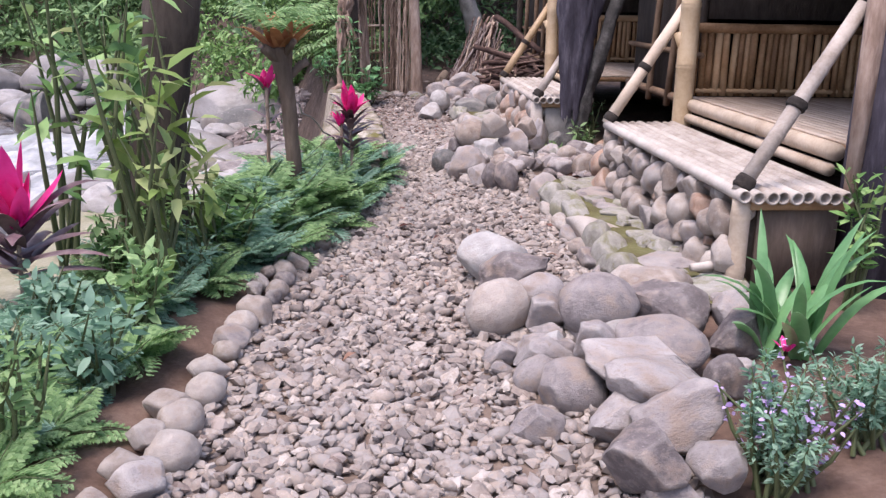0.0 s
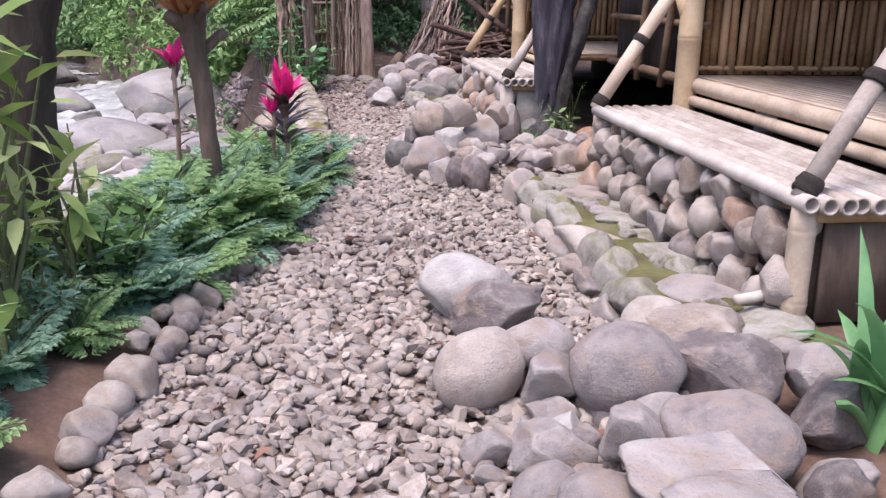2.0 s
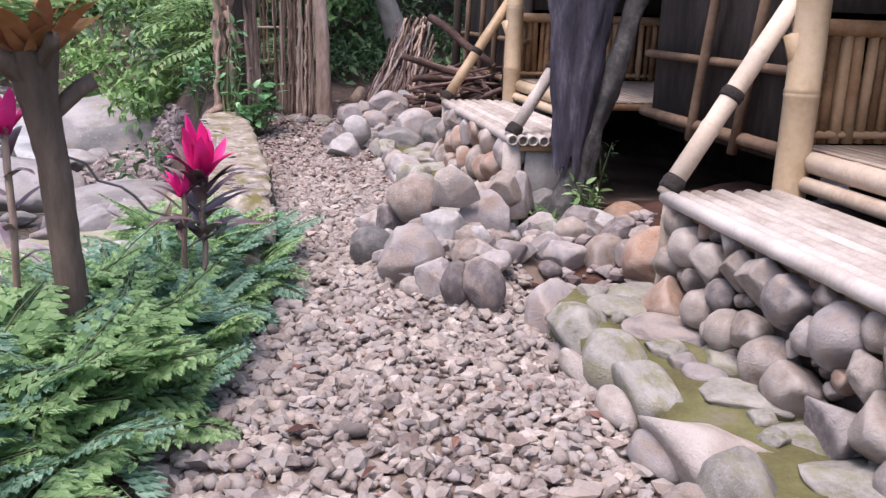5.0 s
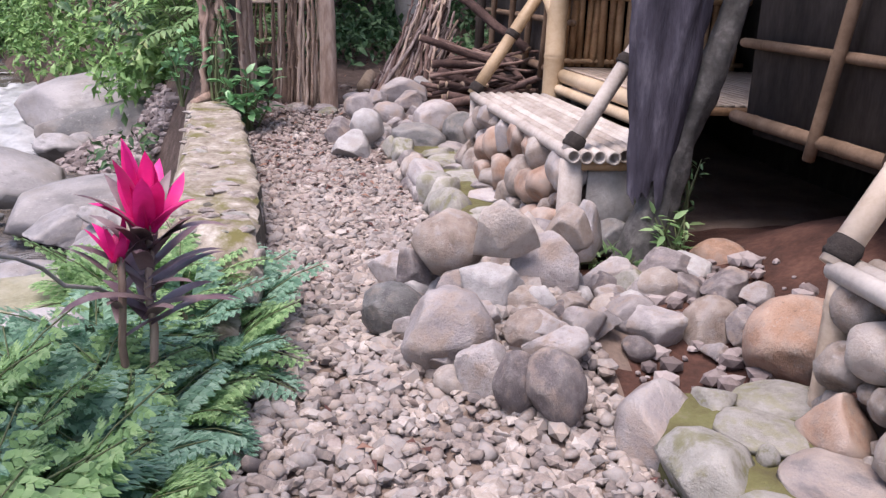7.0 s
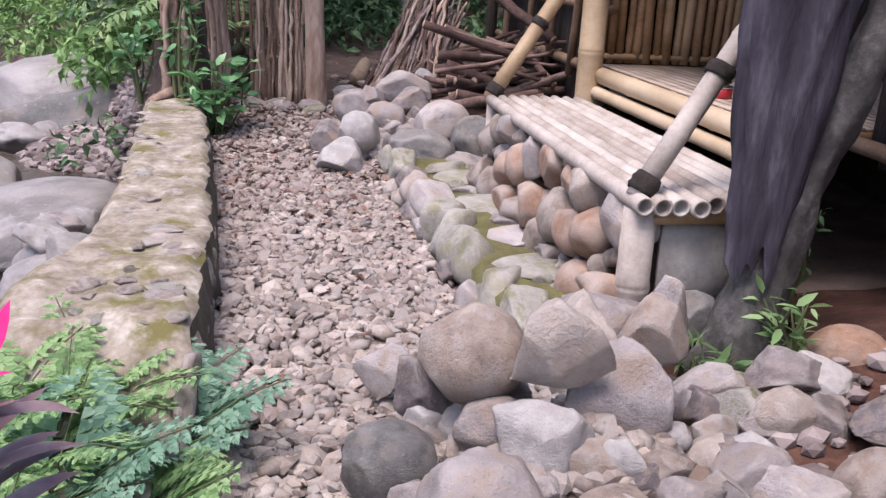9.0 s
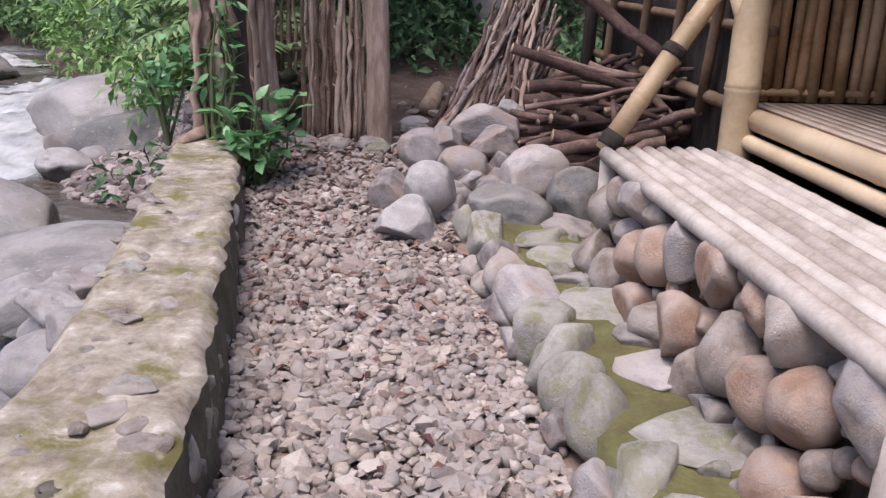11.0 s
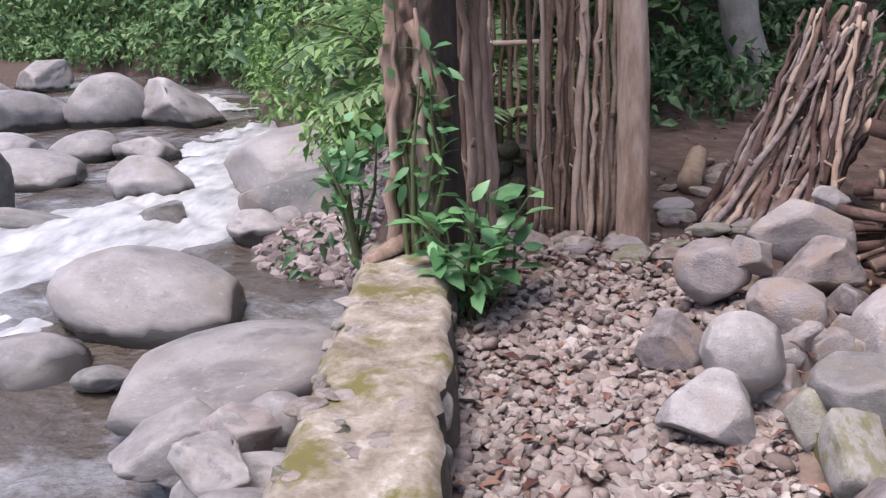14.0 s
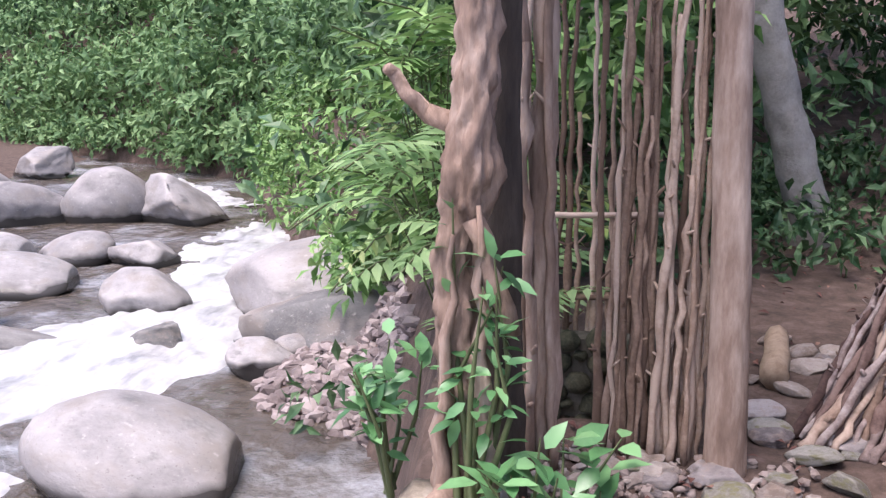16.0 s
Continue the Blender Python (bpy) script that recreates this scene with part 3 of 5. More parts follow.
def ground():
    xs = np.concatenate([np.linspace(-900, -60, 8), np.arange(-50, -12, 1.0), np.arange(-12, -4, 0.3), np.arange(-4, 3.6, 0.07), np.arange(3.6, 12, 0.6), np.arange(12, 50, 3.0), np.linspace(60, 900, 8)])
    ys = np.concatenate([np.linspace(-900, -30, 8), np.arange(-25, -2, 1.0), np.arange(-2, 16, 0.1), np.arange(16, 48, 0.5), np.arange(48, 100, 3.0), np.linspace(110, 900, 8)])
    X, Y = np.meshgrid(xs, ys)
    Z = ground_z(X, Y)
    near = (np.abs(X) < 30) & (Y < 60) & (Y > -5)
    bumps = np.array([noise.noise(Vector((a * 1.7, b * 1.7, 0))) + 0.5 * noise.noise(Vector((a * 6, b * 6, 3))) for a, b in zip(X.ravel(), Y.ravel())]).reshape(X.shape)
    Z = Z + np.where(near, 0.02 * bumps * np.where((X > LEFT(Y)) & (X < RIGHT(Y)), 0.5, 1.6), 0)
    nx, ny = len(xs), len(ys)
    i = (np.arange(ny - 1)[:, None] * nx + np.arange(nx - 1)).ravel()
    F = np.stack([i, i + 1, i + 1 + nx, i + nx], 1)
    ob = new("ground", mesh_of("ground", np.stack([X, Y, Z], -1).reshape(-1, 3), F, [M_GROUND, M_FLOOR_WOOD, M_RED_SOIL, M_BANK, M_GARDEN_SOIL]))
    cx, cy = (X[:-1, :-1]).ravel(), (Y[:-1, :-1]).ravel()
    idx = np.where((cy > 13.0) | (cx < -30), 1, 0)
    idx = np.where((cx < -1.15) & (cy > 5.4) & (cy < 8.8) & (cx > -2.6), 3, idx)
    idx = np.where((cx < 3.4) & (cx > 0.9 + 0.12 * np.sin(cy * 5)) & (cy < 9.2) & (cy > 6.9), 2, idx)
    ragged = 0.25 * np.sin(cx * 3.1 + cy * 1.7) + 0.2 * np.sin(cx * 7.3 - cy * 5.1)
    idx = np.where((cx > 0.95 + 0.1 * np.sin(cy * 4)) & (((cx - 1.9) / 2.0) ** 2 + ((cy - 2.8) / 2.4) ** 2 < 1 + ragged), 4, idx)
    idx = np.where((cx < LEFT(cy) - 0.06) & (cx > -1.4) & (cy < 5.9) & (cy > 0.9 + ragged), 4, idx)
    idx = np.where((cx <= -1.4) & (((cx + 2.1) / 1.2) ** 2 + ((cy - 6.2) / 3.0) ** 2 < 1 + ragged), 3, idx)
    ob.data.polygons.foreach_set("material_index", idx.astype(np.int32))
    tagged(ob, "bare brown earth with leaf litter under the trees", "ground", kind="structure")


ground()


def stream():
    xs, ys = np.concatenate([np.arange(-45, -14, 0.4), np.arange(-14, -0.9, 0.09)]), np.concatenate([np.arange(-12, 4, 0.4), np.arange(4, 24, 0.1), np.arange(24, 50, 0.4)])
    X, Y = np.meshgrid(xs, ys)
    Z = np.array([0.05 * noise.noise(Vector((a * 0.9, b * 0.6, 0))) + 0.035 * noise.noise(Vector((a * 2.6, b * 2.0, 5))) + 0.018 * noise.noise(Vector((a * 6.5, b * 4.0, 9))) for a, b in zip(X.ravel(), Y.ravel())])
    nx, ny = len(xs), len(ys)
    i = (np.arange(ny - 1)[:, None] * nx + np.arange(nx - 1)).ravel()
    ob = new("water", mesh_of("water", np.stack([X.ravel(), Y.ravel(), Z + WATER], -1), np.stack([i, i + 1, i + 1 + nx, i + nx], 1), M_WATER))
    tagged(ob, "shallow rippling brown-grey mountain stream among boulders", "stream", kind="structure")


stream()


def rapids(name, course, label):
    """White water along a course of (x, y, half width, height): its rim sinks under the stream."""
    pts = np.array(course, float)
    s = np.concatenate([[0], np.cumsum(np.linalg.norm(np.diff(pts[:, :2], axis=0), axis=1))])
    q = np.arange(0, s[-1], 0.09)
    c = np.stack([np.interp(q, s, pts[:, k]) for k in range(4)], 1)
    d = unit(np.gradient(c[:, :2], axis=0))
    across = np.linspace(-1, 1, 31)
    V = []
    for (x, y, w, h), (dx, dy) in zip(c, d):
        for a in across:
            px, py = x - dy * a * w, y + dx * a * w
            n1 = noise.noise(Vector((px * 1.5, py * 1.2, 8))) + 0.6 * noise.noise(Vector((px * 4, py * 3, 2))) + 0.35 * noise.noise(Vector((px * 9, py * 7, 4)))
            V.append((px, py, WATER + h * (1 - abs(a) ** 2.5 * 1.6) + 0.09 * n1))
    n, m = len(c), len(across)
    i = (np.arange(n - 1)[:, None] * m + np.arange(m - 1)).ravel()
    solo(name, (V, np.stack([i, i + 1, i + 1 + m, i + m], 1)), M_FOAM, label, "water", kind="structure")


rapids("water_rapid", [(-7.6, 27.5, 0.9, 0.03), (-7.4, 24.5, 1.1, 0.06), (-6.3, 21.5, 1.2, 0.15), (-6.0, 19.6, 1.3, 0.16), (-6.6, 17.9, 1.9, 0.15), (-7.8, 16.4, 2.2, 0.12), (-8.6, 14.8, 1.9, 0.08), (-8.6, 13.0, 1.2, 0.02)], "foaming white water rushing down the stream")
rapids("water_riffle", [(-13.5, 32.8, 0.6, 0.05), (-10.8, 30.2, 0.7, 0.06), (-9.2, 28.8, 0.5, 0.02)], "small far line of white water")
rapids("water_cascade", [(-5.6, 15.4, 0.4, 0.03), (-5.9, 13.6, 0.9, 0.09), (-6.2, 11.0, 1.6, 0.10), (-6.2, 8.5, 1.4, 0.08), (-6.0, 6.0, 0.9, 0.05)], "white water between the boulders downstream")


def gravel():
    """Loose stone chips over the path, as one heap of stuff."""
    shapes = []
    for k in range(24):
        v = chip(ICO1[0], RNG, 8, 0.42, 0.85)
        shapes.append(v / np.abs(v).max(0))
    tri = ICO1[1]
    n = 25000
    y = RNG.uniform(-0.9, 13.45, n)
    lo, hi = LEFT(y) - 0.03, RIGHT(y) + np.where((y > 9) & (y < 11.5), 0.02, 0.14)
    x = RNG.uniform(lo, hi)
    ok = RNG.uniform(0, 1, n) < np.interp(y, [11.8, 13.4], [1, 0.3])
    x, y = x[ok], y[ok]
    n = len(x)
    size = np.exp(RNG.normal(np.log(0.0255), 0.3, n)).clip(0.012, 0.05) * np.interp(y, [9, 13.5], [1, 0.85])
    V, F = [], []
    z = ground_z(x, y)
    for i in range(n):
        v = shapes[i % 24] * (size[i] * RNG.uniform(0.9, 1.35), size[i] * RNG.uniform(0.7, 1.0), size[i] * RNG.uniform(0.48, 0.8))
        e = Euler((RNG.normal(0, 0.36), RNG.normal(0, 0.36), RNG.uniform(0, 6.28))).to_matrix()
        v = v @ np.array(e).T
        V.append(v + (x[i], y[i], z[i] + RNG.uniform(0.0, 0.03)))
        F.append(tri + i * len(v))
    ob = new("gravel", mesh_of("gravel", np.concatenate(V), np.concatenate(F), M_GRAVEL))
    ob.data.materials.append(M_GRAVEL_SOILED)
    soiled = RNG.uniform(0, 1, n) < np.interp(y, [9.5, 12.6], [0.03, 0.8])
    ob.data.polygons.foreach_set("material_index", np.repeat(soiled, len(tri)).astype(np.int32))
    flat = np.repeat(RNG.uniform(0, 1, n) < 0.3, len(tri))
    ob.data.polygons.foreach_set("use_smooth", flat)
    tagged(ob, "path surface of loose flat pinkish-grey stone chips", "gravel", kind="stuff")


gravel()


def pebble_bar():
    n = 4200
    y = RNG.uniform(16.5, 20.2, n)
    x = BANK(y) + 0.1 - np.abs(RNG.normal(0, 1.1, n))
    z = ground_z(x, y)
    ok = (z > WATER - 0.16) & (z < -0.25)
    x, y, z = x[ok], y[ok], z[ok]
    V, F = [], []
    for i in range(len(x)):
        s = RNG.choice([0.025, 0.035, 0.045, 0.06, 0.09, 0.13])
        v = chip(ICO1[0], RNG, 5, 0.5, 0.9) * (s, s * RNG.uniform(0.6, 1), s * 0.5)
        v = v @ np.array(Euler((RNG.normal(0, 0.3), RNG.normal(0, 0.3), RNG.uniform(0, 6))).to_matrix()).T
        V.append(v + (x[i], y[i], z[i] + s * 0.3))
        F.append(ICO1[1] + len(v) * i)
    ob = new("pebbles", mesh_of("pebbles", np.concatenate(V), np.concatenate(F), M_PEBBLE, smooth=False))
    tagged(ob, "bar of pinkish pebbles and stones at the water's edge", "pebbles", kind="stuff")


pebble_bar()


# ---- low mortared wall along the stream ----
def stream_wall():
    w = thing("wall_stream", (-1.2, 10.4, -1.4), "low mossy cracked concrete wall along the stream", "wall", kind="structure")
    ys = np.arange(7.7, 12.75, 0.035)
    prof = []
    for y in ys:
        xr = np.interp(y, [7.7, 8.2, 9.4, 10.2, 12.7], [-0.52, -0.50, -0.63, -0.75, -1.17]) + 0.03 * noise.noise(Vector((y * 3, 0, 0))) + 0.022 * noise.noise(Vector((y * 8, 2, 0))) + 0.014 * noise.noise(Vector((y * 27, 2, 0)))
        xl = np.interp(y, [7.7, 8.2, 9.6, 12.7], [-1.25, -1.15, -1.08, -1.56]) + 0.05 * noise.noise(Vector((y * 2, 5, 0)))
        top = np.interp(y, [7.7, 8.15, 8.4, 12.7], [0.10, 0.14, 0.29, 0.30])
        row = [(xr + 0.03, -0.1), (xr + 0.015, top * 0.5), (xr, top - 0.03)]
        row += [(xr + (xl - xr) * q, top - 0.02 * (q < 0.04) - 0.02 * (q > 0.96)) for q in np.linspace(0.02, 0.98, 19)]
        row += [(xl - 0.02, top - 0.06), (xl - 0.16, -0.5), (xl - 0.3, -1.6)]
        prof.append([(a + 0.015 * noise.noise(Vector((a * 9, y * 7, b * 9))), y, b + 0.022 * noise.noise(Vector((a * 5, y * 5, 3))) + 0.016 * abs(noise.noise(Vector((a * 13, y * 11, 3)))) - 0.03 * max(0, noise.noise(Vector((a * 8, y * 6, 9))) - 0.25)) for a, b in row])
    m = len(prof[0])
    V = np.array(prof).reshape(-1, 3)
    F, F2 = [], []
    for i in range(len(ys) - 1):
        for k in range(m - 1):
            q = [i * m + k, (i + 1) * m + k, (i + 1) * m + k + 1, i * m + k + 1]
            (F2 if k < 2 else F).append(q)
    F.append([k for k in range(m)])
    F.append([(len(ys) - 1) * m + k for k in range(m)][::-1])
    part("coping", (V, F), M_WALL, w)
    part("wall_face", (V, F2), M_WALL_SIDE, w, "dark side of the wall")
    rr = random.Random(4)
    for _ in range(44):
        y = rr.uniform(7.9, 12.5)
        x = np.interp(y, [7.7, 8.2, 9.4, 10.2, 12.7], [-0.52, -0.50, -0.63, -0.75, -1.17])
        s = rr.uniform(0.06, 0.22)
        stone_in(w, x - 0.01, y, rr.uniform(0.02, 0.2), 0.07, s, s * 0.8, rr.choice(["dark", "dark", "moss", "tan"]))
    for _ in range(90):
        y = rr.uniform(8.4, 12.5)
        x = np.interp(y, [8.4, 9.4, 12.7], [-0.55, -0.68, -1.22]) - rr.uniform(0.02, 0.36)
        s = rr.uniform(0.04, 0.15)
        stone_in(w, x, y, 0.287, s, s * rr.uniform(0.6, 1), 0.03, rr.choice(["tan", "tan", "tan", "moss"]), rr.uniform(0, 6), 0.05)


stream_wall()


def packed(rr, lo, hi, radii, tries):
    """Places for stones of shrinking size that fit side by side in a field."""
    out = []
    for r in radii:
        for _ in range(tries):
            x, y, q = rr.uniform(lo[0] + r * 0.6, hi[0] - r * 0.6), rr.uniform(lo[1] + r * 0.6, hi[1] - r * 0.6), r * rr.uniform(0.85, 1.15)
            if all((x - a) ** 2 + (y - b) ** 2 > (0.86 * (q + c)) ** 2 for a, b, c in out):
                out.append((x, y, q))
    return out


# ---- stone ledges ----
def ledge(name, edge, back, y0, y1, label, seed):
    """A low terrace: a kerb of big stones with flat ones set in moss behind."""
    rr = random.Random(seed)
    t = thing(name, (float(edge((y0 + y1) / 2)), (y0 + y1) / 2, 0), label, "stone ledge", kind="structure")
    ys = np.arange(y0, y1, 0.06)
    V, F = [], []
    for y in ys:
        a, b = float(edge(y)) + 0.08, float(back(y)) + 0.1
        V += [(a, y, -0.05), (a, y, 0.10)]
        V += [(a + (b - a) * q, y, 0.13 + 0.03 * noise.noise(Vector((q * 4, y * 3, seed))) + 0.015 * noise.noise(Vector((q * 14, y * 11, seed)))) for q in np.linspace(0.1, 1, 8)]
    m = 10
    for i in range(len(ys) - 1):
        F += [[i * m + k, i * m + k + 1, (i + 1) * m + k + 1, (i + 1) * m + k] for k in range(m - 1)]
    part("moss", (V, F), M_MOSS, t, "moss and earth between the stones")
    y = y0
    while y < y1:
        s = rr.uniform(0.2, 0.42)
        stone_in(t, float(edge(y)) + 0.11, y + s / 2, 0.06, rr.uniform(0.19, 0.27), s * 1.12, rr.uniform(0.24, 0.31), rr.choice(["moss", "moss", "grey", "moss", "tan"]), 0.1)
        if rr.random() < 0.7:
            stone_in(t, float(edge(y)) - 0.0, y + s * 0.6, 0.02, 0.12, s * 0.7, 0.14, rr.choice(["grey", "tan"]), 0.1)
        y += s * 0.92
    for x, y, r in packed(rr, (0.0, y0), (0.0 + 0.55, y1), (0.17, 0.13, 0.095, 0.07, 0.048, 0.033), 300):
        a, b = float(edge(y)) + 0.28, float(back(y)) - 0.0
        if a + x < b + 0.04:
            stone_in(t, a + x, y, 0.125, r * 2.15, r * rr.uniform(1.8, 2.4), 0.085, rr.choice(["moss", "moss", "moss", "grey"]), rr.uniform(0, 3), 0.06)


ledge("ledge", RIGHT, lerp_table([(3.9, 1.52), (7.2, 1.28)]), 4.05, 7.15, "low terrace of river stones set in green moss", 3)
ledge("ledge", RIGHT, lerp_table([(8.6, 0.92), (11.6, 0.70)]), 8.45, 11.75, "low terrace of rounded stones with mossy joints", 5)


# ---- kerb of small stones along the planted bed ----
def bed_kerb():
    rr = random.Random(9)
    t = thing("kerb", (-0.9, 3.5, 0), "row of small tan stones edging the planted bed", "stone kerb", kind="structure")
    y = 1.2
    while y < 5.6:
        s = rr.uniform(0.12, 0.22)
        stone_in(t, float(LEFT(y)) - 0.04 + rr.uniform(-0.03, 0.03), y, 0.035, s * rr.uniform(0.8, 1), s, s * 0.75, rr.choice(["tan", "tan", "tan", "grey"]))
        if rr.random() < 0.4:
            stone_in(t, float(LEFT(y)) - 0.12, y + 0.05, 0.06, s * 0.7, s * 0.7, s * 0.6, "tan")
        y += s * rr.uniform(0.9, 1.3)


bed_kerb()


# ---- heaps of stones ----
# the heap at the near end of the terrace
boulder(0.30, 4.79, 0.12, 0.36, 0.28, 'pale', shape=4)
boulder(0.42, 4.58, 0.10, 0.37, 0.23)
boulder(0.28, 3.94, 0.12, 0.28, 0.27, 'tan', shape=8)
boulder(0.48, 3.98, 0.20, 0.22, 0.16)
boulder(0.49, 3.75, 0.18, 0.20, 0.18)
boulder(0.70, 3.71, 0.22, 0.32, 0.28)
boulder(1.01, 3.73, 0.20, 0.36, 0.24)
boulder(0.64, 3.36, 0.20, 0.18, 0.17)
boulder(0.46, 3.46, 0.10, 0.25, 0.15)
boulder(0.53, 3.72, 0.08, 0.16, 0.08)
boulder(0.39, 3.26, 0.08, 0.17, 0.15)
boulder(0.52, 3.11, 0.10, 0.25, 0.20)
boulder(0.78, 3.13, 0.22, 0.43, 0.13)
boulder(0.90, 3.35, 0.20, 0.34, 0.16)
boulder(0.76, 2.95, 0.20, 0.30, 0.14)
boulder(1.26, 3.54, 0.15, 0.22, 0.22)
boulder(1.33, 3.71, 0.20, 0.23, 0.17)
boulder(1.09, 4.05, 0.22, 0.35, 0.16, 'tan')
boulder(1.10, 3.13, 0.15, 0.17, 0.17)
boulder(0.66, 2.50, 0.14, 0.26, 0.22)
boulder(0.64, 2.85, 0.10, 0.22, 0.18)
boulder(0.89, 2.52, 0.12, 0.19, 0.15)
boulder(0.81, 2.73, 0.18, 0.30, 0.16)
boulder(1.16, 3.23, 0.10, 0.21, 0.16)
boulder(0.74, 2.48, 0.06, 0.19, 0.13)
# the heap between the two houses
boulder(0.27, 8.05, 0.35, 0.27, 0.25, 'tan')
boulder(0.48, 7.91, 0.45, 0.24, 0.24, 'tan')
boulder(0.77, 8.07, 0.40, 0.20, 0.21, 'tan')
boulder(0.65, 7.96, 0.30, 0.27, 0.25)
boulder(0.41, 7.78, 0.25, 0.22, 0.19, 'pale')
boulder(0.05, 8.42, 0.12, 0.17, 0.15)
boulder(0.15, 8.14, 0.20, 0.17, 0.19)
boulder(0.05, 7.88, 0.12, 0.24, 0.20, 'dark')
boulder(0.22, 7.57, 0.15, 0.31, 0.29)
boulder(0.32, 7.34, 0.10, 0.17, 0.21)
boulder(0.42, 7.21, 0.12, 0.15, 0.21)
boulder(0.54, 7.16, 0.12, 0.18, 0.26)
boulder(0.54, 7.73, 0.20, 0.18, 0.15, 'tan')
boulder(0.60, 7.42, 0.15, 0.22, 0.14)
boulder(0.57, 7.50, 0.20, 0.16, 0.12)
boulder(0.75, 7.87, 0.15, 0.11, 0.10)
boulder(0.91, 7.89, 0.12, 0.17, 0.13, 'tan')
boulder(0.99, 8.24, 0.15, 0.23, 0.15)
boulder(1.08, 8.09, 0.15, 0.20, 0.15, 'moss')
boulder(1.03, 7.71, 0.12, 0.25, 0.18)
boulder(1.28, 8.02, 0.15, 0.22, 0.15)
boulder(1.26, 7.71, 0.12, 0.23, 0.23, 'tan')
boulder(1.59, 8.47, 0.15, 0.25, 0.21, 'rust')
boulder(1.27, 8.26, 0.20, 0.28, 0.15)
boulder(1.46, 7.40, 0.18, 0.36, 0.33, 'rust', shape=4)
boulder(1.14, 8.71, 0.20, 0.17, 0.17, 'dark')
boulder(1.28, 8.95, 0.30, 0.33, 0.18, 'dark')
# the heap before the firewood
boulder(-0.12, 11.60, 0.10, 0.29, 0.26, 'pale')
boulder(-0.02, 11.75, 0.25, 0.25, 0.25, 'pale')
boulder(-0.22, 12.05, 0.15, 0.23, 0.21)
boulder(0.15, 11.92, 0.12, 0.19, 0.28)
boulder(0.39, 11.63, 0.18, 0.40, 0.22, 'dark', shape=4)
boulder(0.17, 12.07, 0.30, 0.27, 0.19)
boulder(-0.06, 12.48, 0.30, 0.28, 0.25)
boulder(0.09, 12.45, 0.38, 0.20, 0.17)
boulder(0.32, 12.74, 0.42, 0.39, 0.24)
boulder(0.33, 12.41, 0.35, 0.31, 0.19)
boulder(0.54, 11.95, 0.28, 0.36, 0.30, 'grey', shape=0)
boulder(0.76, 11.72, 0.20, 0.32, 0.34, 'dark')
boulder(0.30, 11.93, 0.20, 0.15, 0.15)
boulder(0.51, 13.15, 0.45, 0.16, 0.13, 'pale')
boulder(0.85, 11.64, 0.06, 0.15, 0.12, 'rust')
# smaller stones that fill the heaps
rr_fill = random.Random(5)
for hx, hy, rx, ry, count in ((0.62, 3.35, 0.42, 0.75, 26), (0.42, 7.75, 0.42, 0.5, 30), (1.15, 7.95, 0.4, 0.45, 22), (0.25, 12.05, 0.36, 0.55, 30), (0.55, 8.55, 0.35, 0.3, 12)):
    for _ in range(count):
        a, q = rr_fill.uniform(0, 6.283), rr_fill.uniform(0, 1) ** 0.5
        fx, fy = hx + rx * q * math.cos(a), hy + ry * q * math.sin(a)
        s = rr_fill.uniform(0.09, 0.2)
        boulder(fx, fy, float(ground_z(np.array(fx), np.array(fy))) + s * 0.28, s, s * 0.75, rr_fill.choice(("grey", "grey", "tan", "pale", "grey")))

boulder(0.80, 8.62, 0.24, 0.34, 0.15, "grey", shape=3)
boulder(0.93, 8.42, 0.30, 0.17, 0.28, "grey", shape=1)
boulder(0.70, 8.42, 0.24, 0.20, 0.26, "tan", shape=5)


def rubble():
    """Broken small stones strewn on the red soil between the houses."""
    rr, V, F, at = random.Random(23), [], [], 0
    for k in range(260):
        fx, fy = rr.uniform(0.9, 1.75), rr.uniform(7.0, 8.6)
        s = rr.choice((0.012, 0.018, 0.025, 0.04, 0.055))
        v = chip(ICO1[0], RNG, 5, 0.5, 0.9)
        v = v * (s, s * rr.uniform(0.7, 1), s * 0.7) + (fx, fy, float(ground_z(np.array(fx), np.array(fy))) + s * 0.35)
        V.append(v)
        F.append(ICO1[1] + at)
        at += len(v)
    solo("rubble", (np.concatenate(V), np.concatenate(F)), M_PEBBLE, "small reddish rubble strewn on the red soil", "rubble", kind="stuff", smooth=False)


rubble()
# boulders in the stream
PLACE[:] = ["in the rushing stream", "boulders in the stream"]
boulder(-4.40, 15.58, -1.15, 1.66, 0.75, 'river', shape=8)
boulder(-11.37, 26.57, -1.00, 1.70, 1.44, 'river')
boulder(-9.85, 26.73, -1.00, 1.78, 1.14, 'river')
boulder(-6.73, 19.90, -1.10, 1.08, 0.68, 'river')
boulder(-5.86, 18.57, -1.20, 0.64, 0.39, 'dark')
boulder(-7.45, 18.21, -1.25, 1.26, 0.37, 'dark')
boulder(-8.61, 18.96, -1.00, 0.70, 0.98, 'dark')
boulder(-9.23, 20.76, -1.15, 1.59, 0.56, 'river')
boulder(-9.56, 22.70, -1.20, 1.25, 0.63, 'river')
boulder(-8.31, 22.60, -1.15, 1.00, 0.60, 'river')
boulder(-12.87, 25.79, -1.10, 1.72, 1.19, 'river')
boulder(-17.70, 33.01, -1.00, 2.05, 0.93, 'river')
boulder(-2.89, 13.94, -1.00, 1.49, 0.56, 'river', shape=0)
boulder(-4.78, 14.45, -1.30, 0.9, 0.42, 'river')
boulder(-2.81, 13.01, -1.00, 0.65, 0.39, 'river')
boulder(-2.21, 13.01, -0.80, 0.33, 0.27, 'river')
boulder(-2.37, 12.80, -0.80, 0.24, 0.24, 'river')
